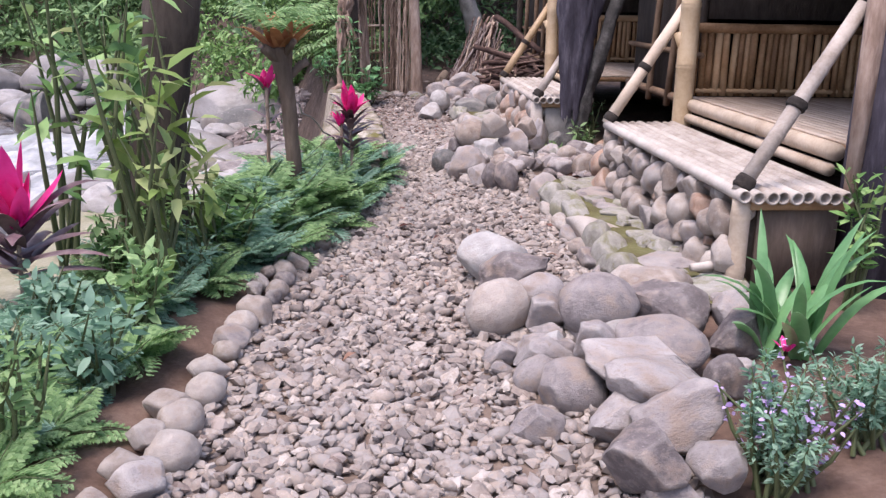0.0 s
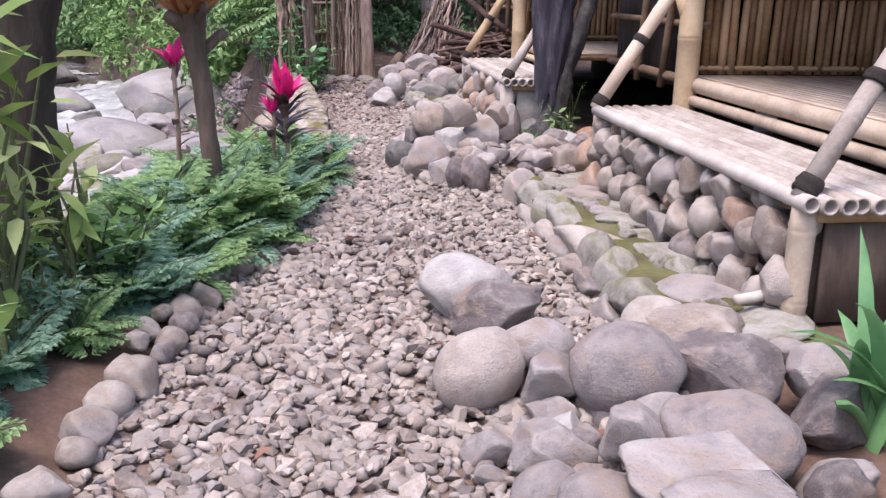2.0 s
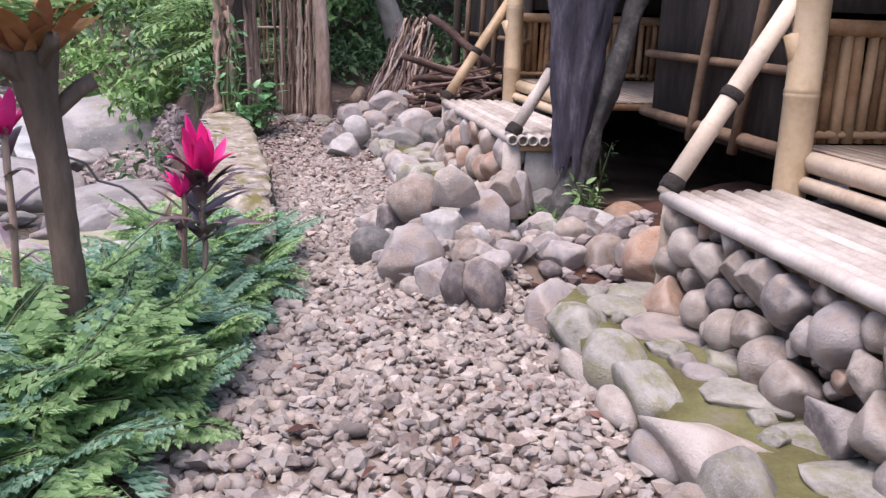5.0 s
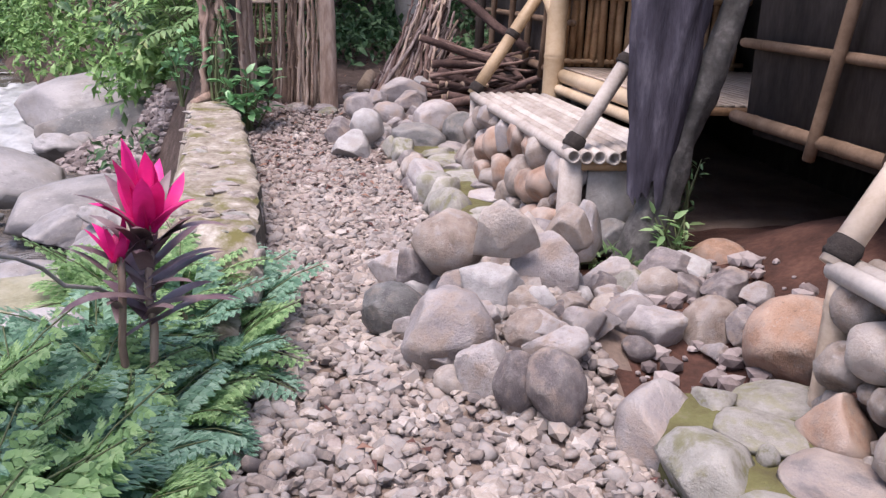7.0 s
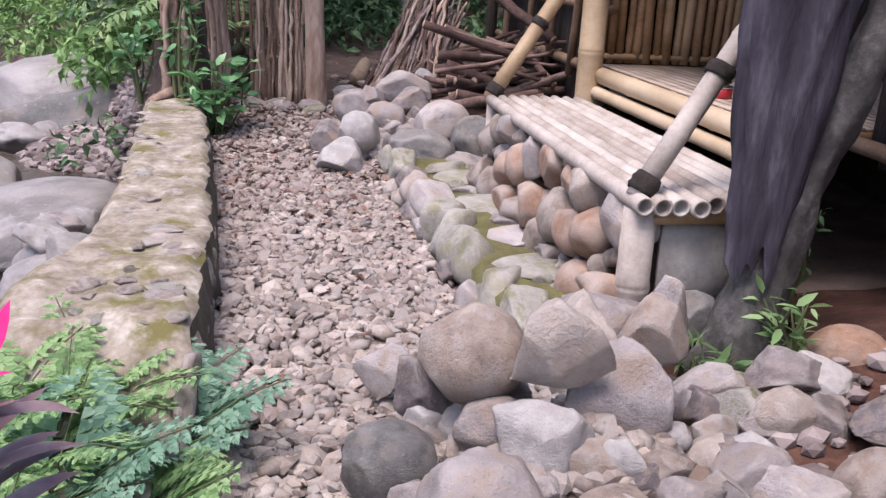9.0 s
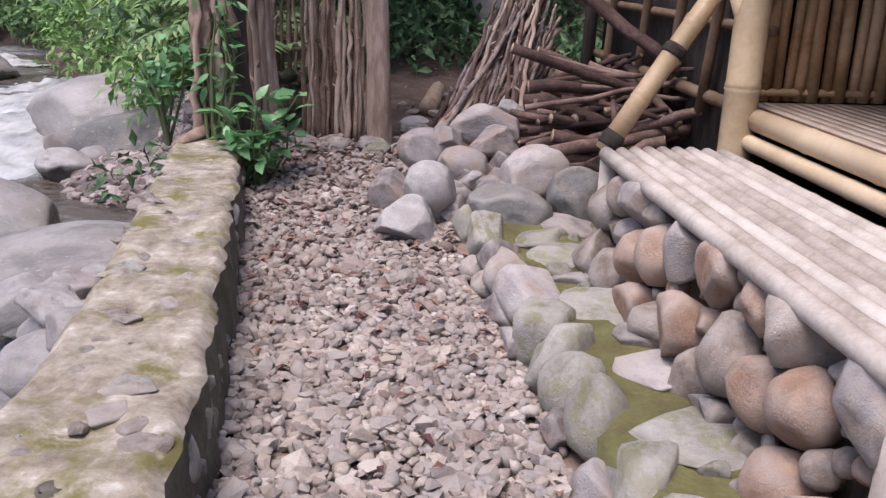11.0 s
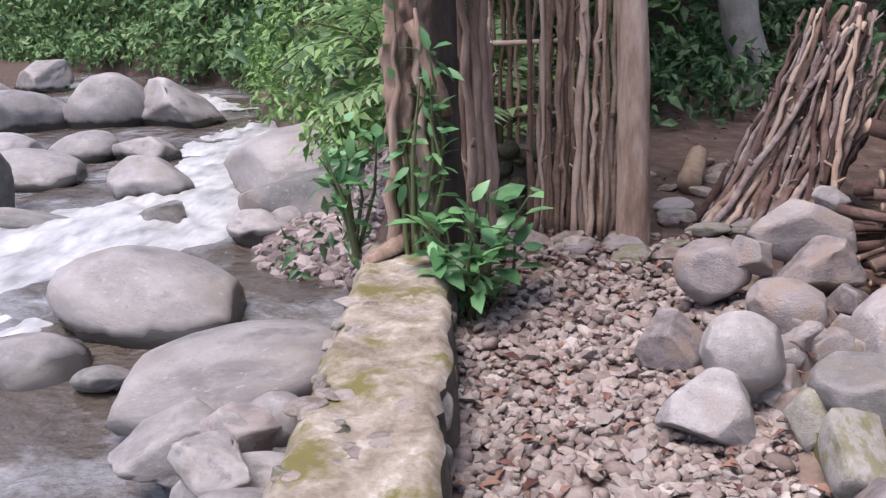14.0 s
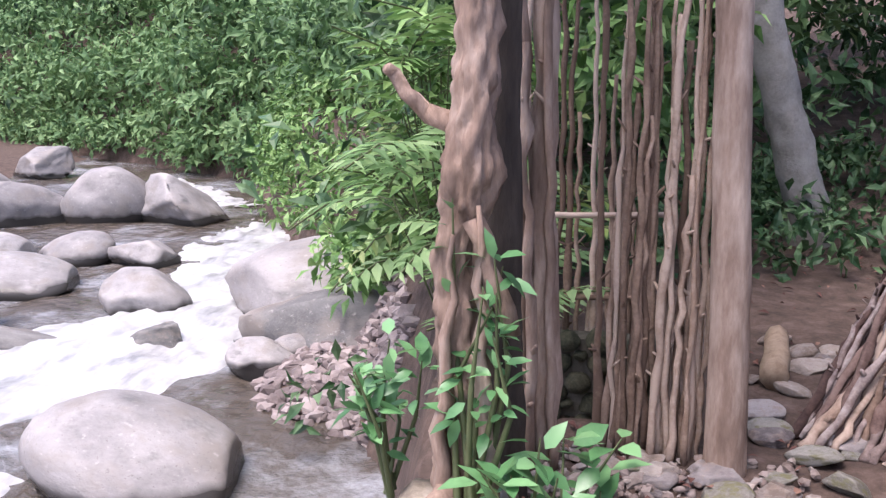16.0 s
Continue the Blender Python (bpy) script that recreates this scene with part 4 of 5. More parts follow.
boulder(-2.26, 12.33, -0.70, 0.43, 0.21, 'river')
boulder(-4.02, 14.15, -1.20, 0.38, 0.17, 'dark')
boulder(-4.43, 18.16, -1.20, 0.71, 0.39, 'river')
boulder(-4.17, 18.46, -1.20, 0.52, 0.39, 'river')
boulder(-3.8, 19.2, -1.05, 2.4, 1.1, 'dark', shape=2)
boulder(-12.08, 23.27, -1.10, 0.82, 0.70, 'river')
boulder(-2.3, 17.3, -0.85, 1.1, 0.7, "river")
boulder(-4.3, 20.6, -1.0, 2.7, 1.3, "river", shape=8)
boulder(-2.9, 20.6, -0.6, 2.4, 1.6, "moss", shape=4)
boulder(-9.5, 15.5, -1.0, 1.6, 0.9, "river")
boulder(-11.0, 18.5, -1.0, 1.5, 1.0, "river")
boulder(-8.2, 12.0, -1.0, 1.4, 0.9, "river")
boulder(-4.6, 11.6, -1.1, 1.5, 0.7, "river")
boulder(-5.4, 9.6, -1.1, 1.1, 0.6, "river")
boulder(-3.4, 11.3, -1.0, 1.2, 0.6, "river")
boulder(-4.4, 7.6, -1.1, 1.2, 0.7, "river")
boulder(-7.8, 9.2, -1.0, 1.7, 1.1, "river")
boulder(-9.2, 7.0, -0.9, 2.0, 1.4, "river")
boulder(-2.9, 9.4, -0.8, 0.8, 0.5, "river")
boulder(-2.3, 10.6, -0.8, 0.7, 0.45, "river")
boulder(-13.8, 21.5, -0.9, 1.6, 1.0, "river")
boulder(-15.5, 27.5, -0.9, 2.0, 1.2, "river")
boulder(-10.5, 22.0, -1.1, 1.0, 0.6, "river")
rr_bank = random.Random(15)
for k in range(22):
    by = 8.3 + 0.22 * k
    s = rr_bank.uniform(0.3, 0.7)
    boulder(float(BANK(by)) - rr_bank.uniform(0.1, 0.9), by, rr_bank.uniform(-1.1, -0.6), s, s * 0.6, rr_bank.choice(("river", "river", "grey")))
for k in range(10):
    by = 4.6 + 0.4 * k
    s = rr_bank.uniform(0.4, 0.9)
    boulder(float(BANK(by)) - rr_bank.uniform(0.3, 1.6), by, rr_bank.uniform(-1.1, -0.5), s, s * 0.6, "river")
PLACE[:] = ["bedded in moss beside the stream", "stones bedded on the bank"]
for k in range(46):
    s = rr_bank.uniform(0.12, 0.42)
    bx, by = rr_bank.uniform(-2.5, -1.25), rr_bank.uniform(5.6, 8.7)
    boulder(bx, by, float(ground_z(np.array(bx), np.array(by))) + s * 0.1, s, s * 0.45, rr_bank.choice(("moss", "pale", "grey", "pale")))

# ---- the two bamboo houses ----
M_BAMBOO_PALE = material("bleached_bamboo", [(0.30, 0.225, 0.16), (0.45, 0.36, 0.275), (0.57, 0.48, 0.39)], 4, 0.6, 0.2, 55, per_object=0.3)
M_FLOORMAT = material("split_bamboo_floor", [(0.30, 0.225, 0.17), (0.43, 0.345, 0.275), (0.54, 0.455, 0.38)], 5, 0.7, 0.2, 60, per_object=0.15)
ALONG = Vector((-0.08, 1, 0)).normalized()
INTO = Vector((ALONG.y, -ALONG.x, 0))


def house(ox, oy, near, label, seed, tints, rail_mat, sizes, far):
    rr = random.Random(seed)
    O = Vector((ox, oy, 0))

    def P(u, n, z):
        return O + ALONG * u + INTO * n + Vector((0, 0, z))

    def slab(u0, u1, n0, n1, z0, z1):
        v, f = box((u0, n0, z0), (u1, n1, z1))
        return np.array([tuple(P(a, b, c)) for a, b, c in v]), [q[::-1] for q in f]

    h = thing("bamboo_house", tuple(P(-1, 1, 0.1)), label, "house")
    # bench of whole poles on a stone footing
    bench = part("bench", slab(near, 0.03, 0.05, 0.54, 0.52, 0.565), M_BAMBOO_BROWN, h, "seat of weathered split bamboo poles")
    for k in range(9):
        n = 0.0 + 0.065 * k
        part("pole", bamboo(P(near - rr.uniform(0.02, 0.07), n, 0.592 + rr.uniform(-0.004, 0.004)), P(0.03 + rr.uniform(0, 0.05), n, 0.592), 0.034, 12, 0.4, seed + k, True), M_BAMBOO_OLD, bench)
    # floor of the porch behind two thick culms
    part("floor_rail", bamboo(P(near + 0.38, 0.63, 0.655), P(0.12, 0.63, 0.655), 0.036, 14, 0.45, seed), rail_mat, h)
    part("floor_rail", bamboo(P(near + 0.38, 0.66, 0.75), P(0.12, 0.66, 0.75), 0.05, 14, 0.5, seed + 1), rail_mat, h)
    deck = part("porch_floor", slab(near + 0.4, 0.34, 0.70, 2.3, 0.74, 0.785), M_BAMBOO_BROWN, h)
    for k in range(26):
        n = 0.72 + 0.06 * k
        part("slat", slab(near + 0.4, 0.26, n, n + 0.0596, 0.786, 0.797 + rr.uniform(0, 0.0008)), M_FLOORMAT, deck)
    # corner post
    for u in (0.09,):
        part("post", bamboo(P(u, 0.6, 0.1), P(u, 0.6, 2.3), 0.075, 16, 0.5, seed + 3), M_BAMBOO, h, "thick yellow bamboo corner post")
    part("bracket", bamboo(P(0.1, 0.52, 1.30), P(0.1, 0.62, 1.05), 0.04, 10, 0.5, 2), M_BAMBOO, h)
    # slanting struts, lashed
    for u, uu in ((0.07, 0.16), (near + 0.06, near + 0.2)):
        a, b = P(u, 0.0, 0.60), P(uu, 0.60, 1.52)
        s = part("strut", bamboo(a, b, 0.044 if u > 0 else 0.039, 14, 0.42, seed + 5), rail_mat if u > 0 else M_BAMBOO_OLD, h)
        d = b - a
        for q, ext in ((0.05, 0.035), (0.47, 0.025)):
            c, e = a + d * q, d.normalized() * ext
            part("lashing", tube([c - e, c - e * 0.6, c - e * 0.2, c + e * 0.2, c + e * 0.6, c + e], [0.047, 0.054, 0.05, 0.055, 0.05, 0.046], 14, True, 0.03), M_ROPE, s, "dark fibre lashing")
    for u in (0.03, near + 0.05):
        part("bench_leg", bamboo(P(u, 0.02, 0.0), P(u, 0.02, 0.565), (0.062 if far > 3 else 0.05) if u < 0 else 0.045, 14, 0.3, seed + 9), M_BAMBOO_OLD if far > 3 else M_BAMBOO_PALE, h)
    # second house: grey board; first house: brown slab in place of plain shadow
    part("end_board", slab(near + 0.02, near + 0.045, 0.10, 0.52, 0.12, 0.515), M_BARK_PALE if far > 3 else M_BARK_MID, h, "weathered end board; brown slab for shadow on the first house")
    # low panel of upright culms across the porch's far end
    panel = part("porch_panel", bamboo(P(0.3, 0.7, 0.84), P(0.3, 2.2, 0.84), 0.02, 10, 0.5, seed), M_BAMBOO_BROWN, h, "railing of upright brown bamboo culms")
    part("top_rail", bamboo(P(0.3, 0.66, 1.33), P(0.3, 2.2, 1.33), 0.04, 10, 0.5, seed + 2), M_BAMBOO_BROWN, panel)
    n = 0.74
    while n < 2.15:
        r = rr.uniform(0.024, 0.036)
        part("culm", bamboo(P(0.31 + rr.uniform(-0.01, 0.01), n, 0.8), P(0.31, n + rr.uniform(-0.01, 0.01), 1.33), r, 8, 0.4, rr.randrange(999)), M_BAMBOO_BROWN, panel)
        n += r * 2 + rr.uniform(-0.002, 0.006)
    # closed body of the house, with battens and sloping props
    part("side_wall", slab(0.36, 0.40, 0.85, 2.34, 1.4, 2.4), M_SHADED_WALL, h)
    part("side_wall", slab(far - 0.04, far, 0.85, 2.34, 0.72, 2.4), M_SHADED_WALL, h)
    body = part("wall", slab(0.36, far, 0.80, 0.84, 0.72 if far < 3 else 0.1, 2.4), M_SHADED_WALL, h, "dark woven bamboo wall with shade in its colour")
    part("back_wall", slab(near + 0.4, far, 2.35, 2.42, 0.1, 3.0), M_SHADED_WALL, h)
    part("floor", slab(0.36, far, 0.85, 2.4, 0.66, 0.72), M_SHADED_WALL, h)
    for z, r in ((0.74, 0.035), (1.12, 0.025)):
        part("batten", bamboo(P(0.2, 0.76, z), P(far + 0.05, 0.76, z + 0.01), r, 8, 0.4, seed), M_PROP, body)
    for u in (0.62, 1.15) if far < 3 else (0.62, 1.15, 1.75, 2.5):
        part("prop", bamboo(P(u + 0.28, 0.74, 0.66), P(u, 0.70, 1.65), 0.03, 8, 0.4, seed + int(u * 9)), M_PROP, body)
    if far > 3:
        part("corner_pole", tube([P(far + 0.03, 0.70, 0), P(far + 0.01, 0.70, 1.2), P(far + 0.03, 0.70, 2.4)], [0.055, 0.05, 0.045], 10, True, 0.06), M_BARK_DARK, h)
    # roof, out of view: added to close the house and shade the porch
    v = np.array([tuple(P(u, n, z + dz)) for dz in (0, 0.14) for u, n, z in ((near - 0.3, 0.5, 2.32), (far + 0.2, 0.5, 2.32), (far + 0.2, 2.7, 3.25), (near - 0.3, 2.7, 3.25))])
    part("roof", (v, [[0, 1, 2, 3], [7, 6, 5, 4], [0, 4, 5, 1], [1, 5, 6, 2], [2, 6, 7, 3], [3, 7, 4, 0]]), M_THATCH, h, "unseen thatched roof, added to shade the porch")
    # stones stacked under the bench
    w = thing("wall_bench", tuple(P(near / 2, 0.1, 0.1)), "dry wall of rounded stones under the bench", "stone wall", kind="structure")
    part("backing", slab(near + 0.1, -0.02, 0.10, 0.5, 0.05, 0.52), M_GROUND, w, "earth fill")
    for u, z, r in packed(rr, (near + 0.03, 0.10), (0.02, 0.575), sizes, 420):
        p = P(u, 0.075 - r * 0.30 - 0.24 * (0.55 - z), z)
        stone_in(w, p.x, p.y, p.z, min(0.2, r * 2), r * rr.uniform(1.9, 2.25), r * rr.uniform(1.8, 2.1), rr.choice(tints), 0.08, 0.3)


house(1.30, 6.92, -2.58, "open bamboo house with a porch bench and unseen added thatch", 21, ["tan", "tan", "grey", "tan", "tan", "grey", "rust", "tan"], M_BAMBOO_PALE, (0.095, 0.075, 0.058, 0.044, 0.032, 0.022), 2.14)
house(0.74, 11.02, -2.28, "second bamboo house with a porch bench beside firewood", 45, ["tan", "rust", "tan", "rust", "grey", "tan"], M_BAMBOO, (0.115, 0.095, 0.075, 0.055, 0.04, 0.028), 3.15)

# ---- firewood, sticks, fence and trunks ----
M_BARK_NET = material("mottled_bark", [(0.03, 0.028, 0.026), (0.075, 0.07, 0.066), (0.19, 0.178, 0.17)], 9, 0.9, 0.9, 45)
def wavy(a, b, r0, r1, seed, bend=0.03, seg=8, steps=6, wobble=0.12):
    rr = random.Random(seed)
    a, b = Vector(a), Vector(b)
    pts = [a.lerp(b, k / steps) + (Vector((rr.uniform(-1, 1), rr.uniform(-1, 1), rr.uniform(-1, 1))) * bend if 0 < k < steps else Vector()) for k in range(steps + 1)]
    return tube(pts, [r0 + (r1 - r0) * k / steps for k in range(steps + 1)], seg, True, wobble, seed)


def knobby(a, b, r0, r1, seed, bend=0.02):
    """A crooked stick with swollen knots and short cut spurs."""
    rr = random.Random(seed)
    a, b = Vector(a), Vector(b)
    steps = 16
    pts, radii = [], []
    for k in range(steps + 1):
        q = k / steps
        pts.append(a.lerp(b, q) + Vector((rr.uniform(-1, 1), rr.uniform(-1, 1), 0)) * bend * (0 < k < steps))
        radii.append((r0 + (r1 - r0) * q) * (1.35 if rr.random() < 0.22 else rr.uniform(0.88, 1.06)))
    geos = [tube(pts, radii, 7, True, 0.16, seed)]
    for _ in range(4):
        k = rr.randrange(3, steps)
        a2 = rr.uniform(0, 6.283)
        out = Vector((math.cos(a2), math.sin(a2), rr.uniform(0.3, 1.2))) * rr.uniform(0.025, 0.06)
        geos.append(tube([pts[k], pts[k] + out * 0.6, pts[k] + out], [radii[k] * 0.6, radii[k] * 0.45, radii[k] * 0.3], 5))
    return join(*geos)


def rough_log(name, a, b, r, seed, label, category, group):
    """A cut branch with bark and pale sawn ends."""
    v, f = wavy(a, b, r, r * 0.85, seed, 0.015, 9, 5, 0.1)
    ob = solo(name, (v, f), [M_LOG, M_CUTWOOD], label, category, group)
    n = len(ob.data.polygons)
    ob.data.polygons[n - 1].material_index = ob.data.polygons[n - 2].material_index = 1
    return ob


def firewood():
    """Branches thrown on one another: long ones below, short crooked ones askew on top."""
    rr = random.Random(31)
    k = 0
    for layer in range(9):
        z = 0.15 + layer * 0.078
        y = 11.92 + layer * 0.05
        while y < 13.3 - layer * 0.06:
            r = rr.choice((rr.uniform(0.012, 0.022), rr.uniform(0.016, 0.032), rr.uniform(0.026, 0.045)))
            half = rr.uniform(0.2, 0.52)
            cx = 1.05 - (y - 12) * 0.14 + rr.uniform(-0.2, 0.15) + layer * 0.015
            turn = rr.gauss(0, 0.32 if layer < 6 else 0.6)
            dx, dy, dz = half * math.cos(turn), half * math.sin(turn), rr.gauss(0, 0.035 + 0.01 * layer)
            rough_log("firewood_log", (cx - dx, max(11.88, y - dy), max(0.1, z - dz)), (cx + dx, max(11.88, y + dy), max(0.1, z + dz)), r, 300 + k, "cut firewood branch with dark bark, stacked beside the house", "firewood", "firewood stack")
            y += r * 2 + rr.uniform(0.0, 0.075)
            k += 1
    rough_log("leaning_log", (0.75, 12.95, 1.30), (1.35, 12.3, 0.85), 0.042, 900, "thick mottled log lying across the firewood", "firewood", "firewood stack")


firewood()


M_LICHEN = material("lichened_bark", [(0.10, 0.072, 0.062), (0.22, 0.165, 0.147), (0.40, 0.34, 0.31)], 14, 0.9, 0.7, 70, per_object=0.4)


def stick_stack():
    rr = random.Random(77)
    for k in range(120):
        q = k / 119
        fx, fy = 0.0 + 0.62 * q + rr.uniform(-0.05, 0.05), 13.75 - 0.15 * q + rr.uniform(-0.15, 0.2)
        tx, ty = 0.60 + 0.22 * q + rr.uniform(-0.13, 0.09), 14.05 + rr.uniform(-0.1, 0.15)
        z0 = float(ground_z(np.array(fx), np.array(fy)))
        tx += rr.gauss(0, 0.07)
        v = knobby((fx, fy, z0), (tx, ty, 1.2 + rr.uniform(-0.55, 0.12)), rr.uniform(0.013, 0.028), rr.uniform(0.008, 0.016), 500 + k, 0.011)
        solo("stick", v, rr.choice((M_LOG, M_LICHEN, M_LICHEN, M_STICK)), "crooked thin branch leaning upright in a bundle", "stick", "bundle of leaning sticks")


stick_stack()


def fence():
    rr = random.Random(55)
    f = thing("fence", (-0.7, 13.4, 0.15), "rustic fence of rough upright branches between posts", "fence")
    for k in range(25):
        q = k / 24
        x, y = -0.88 + 0.42 * q + rr.uniform(-0.015, 0.015), 13.48 - 0.05 * q + rr.uniform(-0.06, 0.05)
        part("branch", knobby((x, y, 0.12), (x + rr.uniform(-0.06, 0.06), y + rr.uniform(-0.04, 0.04), rr.uniform(1.35, 2.9)), rr.uniform(0.011, 0.021), rr.uniform(0.007, 0.012), 700 + k, 0.012), M_STICK, f)
    part("fence_post", rough_trunk([(-0.36, 13.36, 0.1), (-0.38, 13.36, 0.8), (-0.42, 13.37, 1.6), (-0.50, 13.38, 3.4)], [0.088, 0.078, 0.074, 0.066], 4, 40, 20, 0.04, 0.015), M_BARK, f, "smooth straight grey-brown trunk post")
    for x, y, r, top in ((-1.11, 13.32, 0.05, 3.4), (-1.19, 13.28, 0.04, 3.2), (-1.15, 13.22, 0.028, 1.9), (-1.23, 13.26, 0.024, 2.3), (-1.07, 13.26, 0.024, 2.6)):
        part("fence_post", knobby((x, y, 0.1), (x - 0.08, y, top), r, r * 0.75, int(x * -900), 0.016), M_BARK, f)


fence()


def far_fence():
    f = thing("stake_fence", (-0.95, 14.0, 0.3), "thin stakes and rails standing behind a low mossy wall", "fence")
    rr = random.Random(8)
    for k in range(17):
        x = -1.45 + 0.048 * k + rr.uniform(-0.012, 0.012)
        y = 14.0 + rr.uniform(-0.04, 0.05)
        part("stake", knobby((x, y, 0.15), (x + rr.uniform(-0.05, 0.05), y, rr.choice((1.45, 1.6, 2.2, 2.7)) + rr.uniform(-0.1, 0.2)), rr.uniform(0.011, 0.02), 0.009, 60 + k, 0.012), M_STICK, f)
    for z in (0.72, 1.12):
        part("rail", wavy((-1.5, 13.95, z), (-0.62, 13.95, z + 0.02), 0.016, 0.014, 3, 0.01, 6, 4), M_STICK, f)
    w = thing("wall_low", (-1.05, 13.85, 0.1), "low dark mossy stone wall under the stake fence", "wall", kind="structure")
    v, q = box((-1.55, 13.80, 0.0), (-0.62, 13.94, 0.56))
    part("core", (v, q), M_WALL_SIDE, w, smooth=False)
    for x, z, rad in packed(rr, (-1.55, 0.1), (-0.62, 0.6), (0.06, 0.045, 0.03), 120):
        stone_in(w, x, 13.79, z, rad * 2.1, 0.1, rad * 1.8, "shade_dark")


far_fence()


def stump_tree():
    """The gnarled trunk at the end of the low wall."""
    t = thing("gnarled_trunk", (-1.36, 12.68, 0.25), "gnarled grey-brown tree trunk with stubs at the wall's end", "tree")
    part("ridge", wavy((-1.25, 12.60, 0.2), (-1.30, 12.64, 1.35), 0.045, 0.008, 77, 0.02, 8, 9, 0.25), M_BARK, t)
    part("ridge", wavy((-1.42, 12.60, 0.2), (-1.38, 12.62, 1.25), 0.04, 0.008, 78, 0.02, 8, 9, 0.25), M_BARK, t)
    part("trunk", rough_trunk([(-1.33, 12.68, 0.15), (-1.38, 12.70, 0.4), (-1.35, 12.70, 0.8), (-1.40, 12.72, 1.1), (-1.33, 12.72, 1.45), (-1.33, 12.74, 2.0), (-1.33, 12.76, 3.3)], [0.105, 0.075, 0.08, 0.07, 0.085, 0.06, 0.055], 3, 150, 48, 0.2, 0.2), M_BARK, t)
    part("limb", wavy((-1.36, 12.72, 1.52), (-1.63, 12.7, 1.80), 0.036, 0.018, 5, 0.03, 9, 8, 0.25), M_BARK, t, "broken stub of a limb")
    part("limb", wavy((-1.33, 12.68, 1.3), (-1.18, 12.66, 0.9), 0.04, 0.03, 6, 0.02, 8, 5, 0.2), M_BARK, t)
    part("root", wavy((-1.36, 12.62, 0.36), (-1.50, 12.40, 0.30), 0.05, 0.02, 9, 0.02, 8, 5, 0.3), M_BARK, t, "pale rotten root")
    d = thing("dark_trunk", (-1.22, 13.0, 0.1), "slender dark tree trunk behind the gnarled one", "tree")
    part("trunk", rough_trunk([(-1.23, 13.0, 0.0), (-1.26, 13.0, 1.0), (-1.32, 13.0, 3.4)], [0.085, 0.072, 0.068], 8), M_BARK_DARK, d)


stump_tree()


def trunk_tree(name, pts, radii, mat, label, seed=0):
    t = thing(name, pts[0], label, "tree")
    part("trunk", rough_trunk(pts, radii, seed), mat, t)
    return t


trunk_tree("garden_tree", [(-1.72, 5.25, -0.1), (-1.68, 5.25, 0.5), (-1.62, 5.25, 1.0), (-1.52, 5.25, 1.5), (-1.35, 5.3, 2.6)], [0.2, 0.16, 0.15, 0.16, 0.14], M_BARK_DARK, "thick dark-barked tree on the stream bank", seed=2)
t_fern = trunk_tree("pruned_tree", [(-1.07, 6.42, -0.05), (-1.07, 6.42, 0.4), (-1.09, 6.42, 0.8), (-1.13, 6.42, 1.17)], [0.075, 0.054, 0.052, 0.075], M_BARK_MID, "short brown trunk topped by a dry nest fern", seed=5)
t_lean = trunk_tree("leaning_tree", [(0.80, 17.6, 0.1), (0.70, 17.6, 0.7), (0.33, 17.6, 1.97), (0.1, 17.7, 3.0), (-0.1, 17.8, 4.6)], [0.22, 0.17, 0.15, 0.13, 0.11], M_BARK_PALE, "pale leaning tree trunk behind the fence", seed=7)


def netted_tree():
    t = thing("netted_tree", (1.25, 8.6, 0.1), "leaning grey tree wrapped in torn black shade net", "tree")
    part("trunk", rough_trunk([(1.24, 8.58, 0.0), (1.30, 8.56, 0.45), (1.40, 8.54, 0.8), (1.52, 8.52, 1.2), (1.78, 8.5, 2.3)], [0.15, 0.09, 0.07, 0.06, 0.055], 4, 60, 24, 0.18, 0.09), M_BARK_NET, t)
    V, F = [], []
    hs = np.linspace(0.50, 2.3, 60)
    for z in hs:
        w = np.interp(z, [0.25, 0.6, 1.0, 1.3, 2.3], [0.05, 0.09, 0.14, 0.175, 0.25])
        cx = np.interp(z, [0.25, 1.0, 2.3], [1.22, 1.24, 1.30])
        for k in range(48):
            a = 2 * math.pi * k / 48
            q = 1 + 0.22 * noise.noise(Vector((math.cos(a) * 2.5, math.sin(a) * 2.5, z * 1.6))) + 0.09 * math.sin(a * 6 + z * 2 + 2 * noise.noise(Vector((a, z, 1)))) + 0.14 * noise.noise(Vector((math.cos(a) * 4, math.sin(a) * 4, z * 3.5)))
            q += 0.10 * noise.noise(Vector((math.cos(a) * 7, math.sin(a) * 7, z * 6)))
            dip = 0.22 * (noise.noise(Vector((a * 2.2, 1, 4))) - 0.2) * max(0, 1 - (z - 0.50) / 0.3)
            V.append((cx + math.cos(a) * w * q, 8.50 + math.sin(a) * w * 0.55 * q, z + dip))
    for i in range(len(hs) - 1):
        F += [[i * 48 + k, i * 48 + (k + 1) % 48, (i + 1) * 48 + (k + 1) % 48, (i + 1) * 48 + k] for k in range(48)]
    part("shade_net", (V, F), M_NET, t, "torn black shade netting")


netted_tree()


def short_log():
    rough_log("short_log", (-0.03, 14.28, 0.28), (0.05, 14.75, 0.36), 0.075, 41, "short pale cut log lying by the sticks", "log", "").data.materials[0] = M_CUTWOOD


short_log()


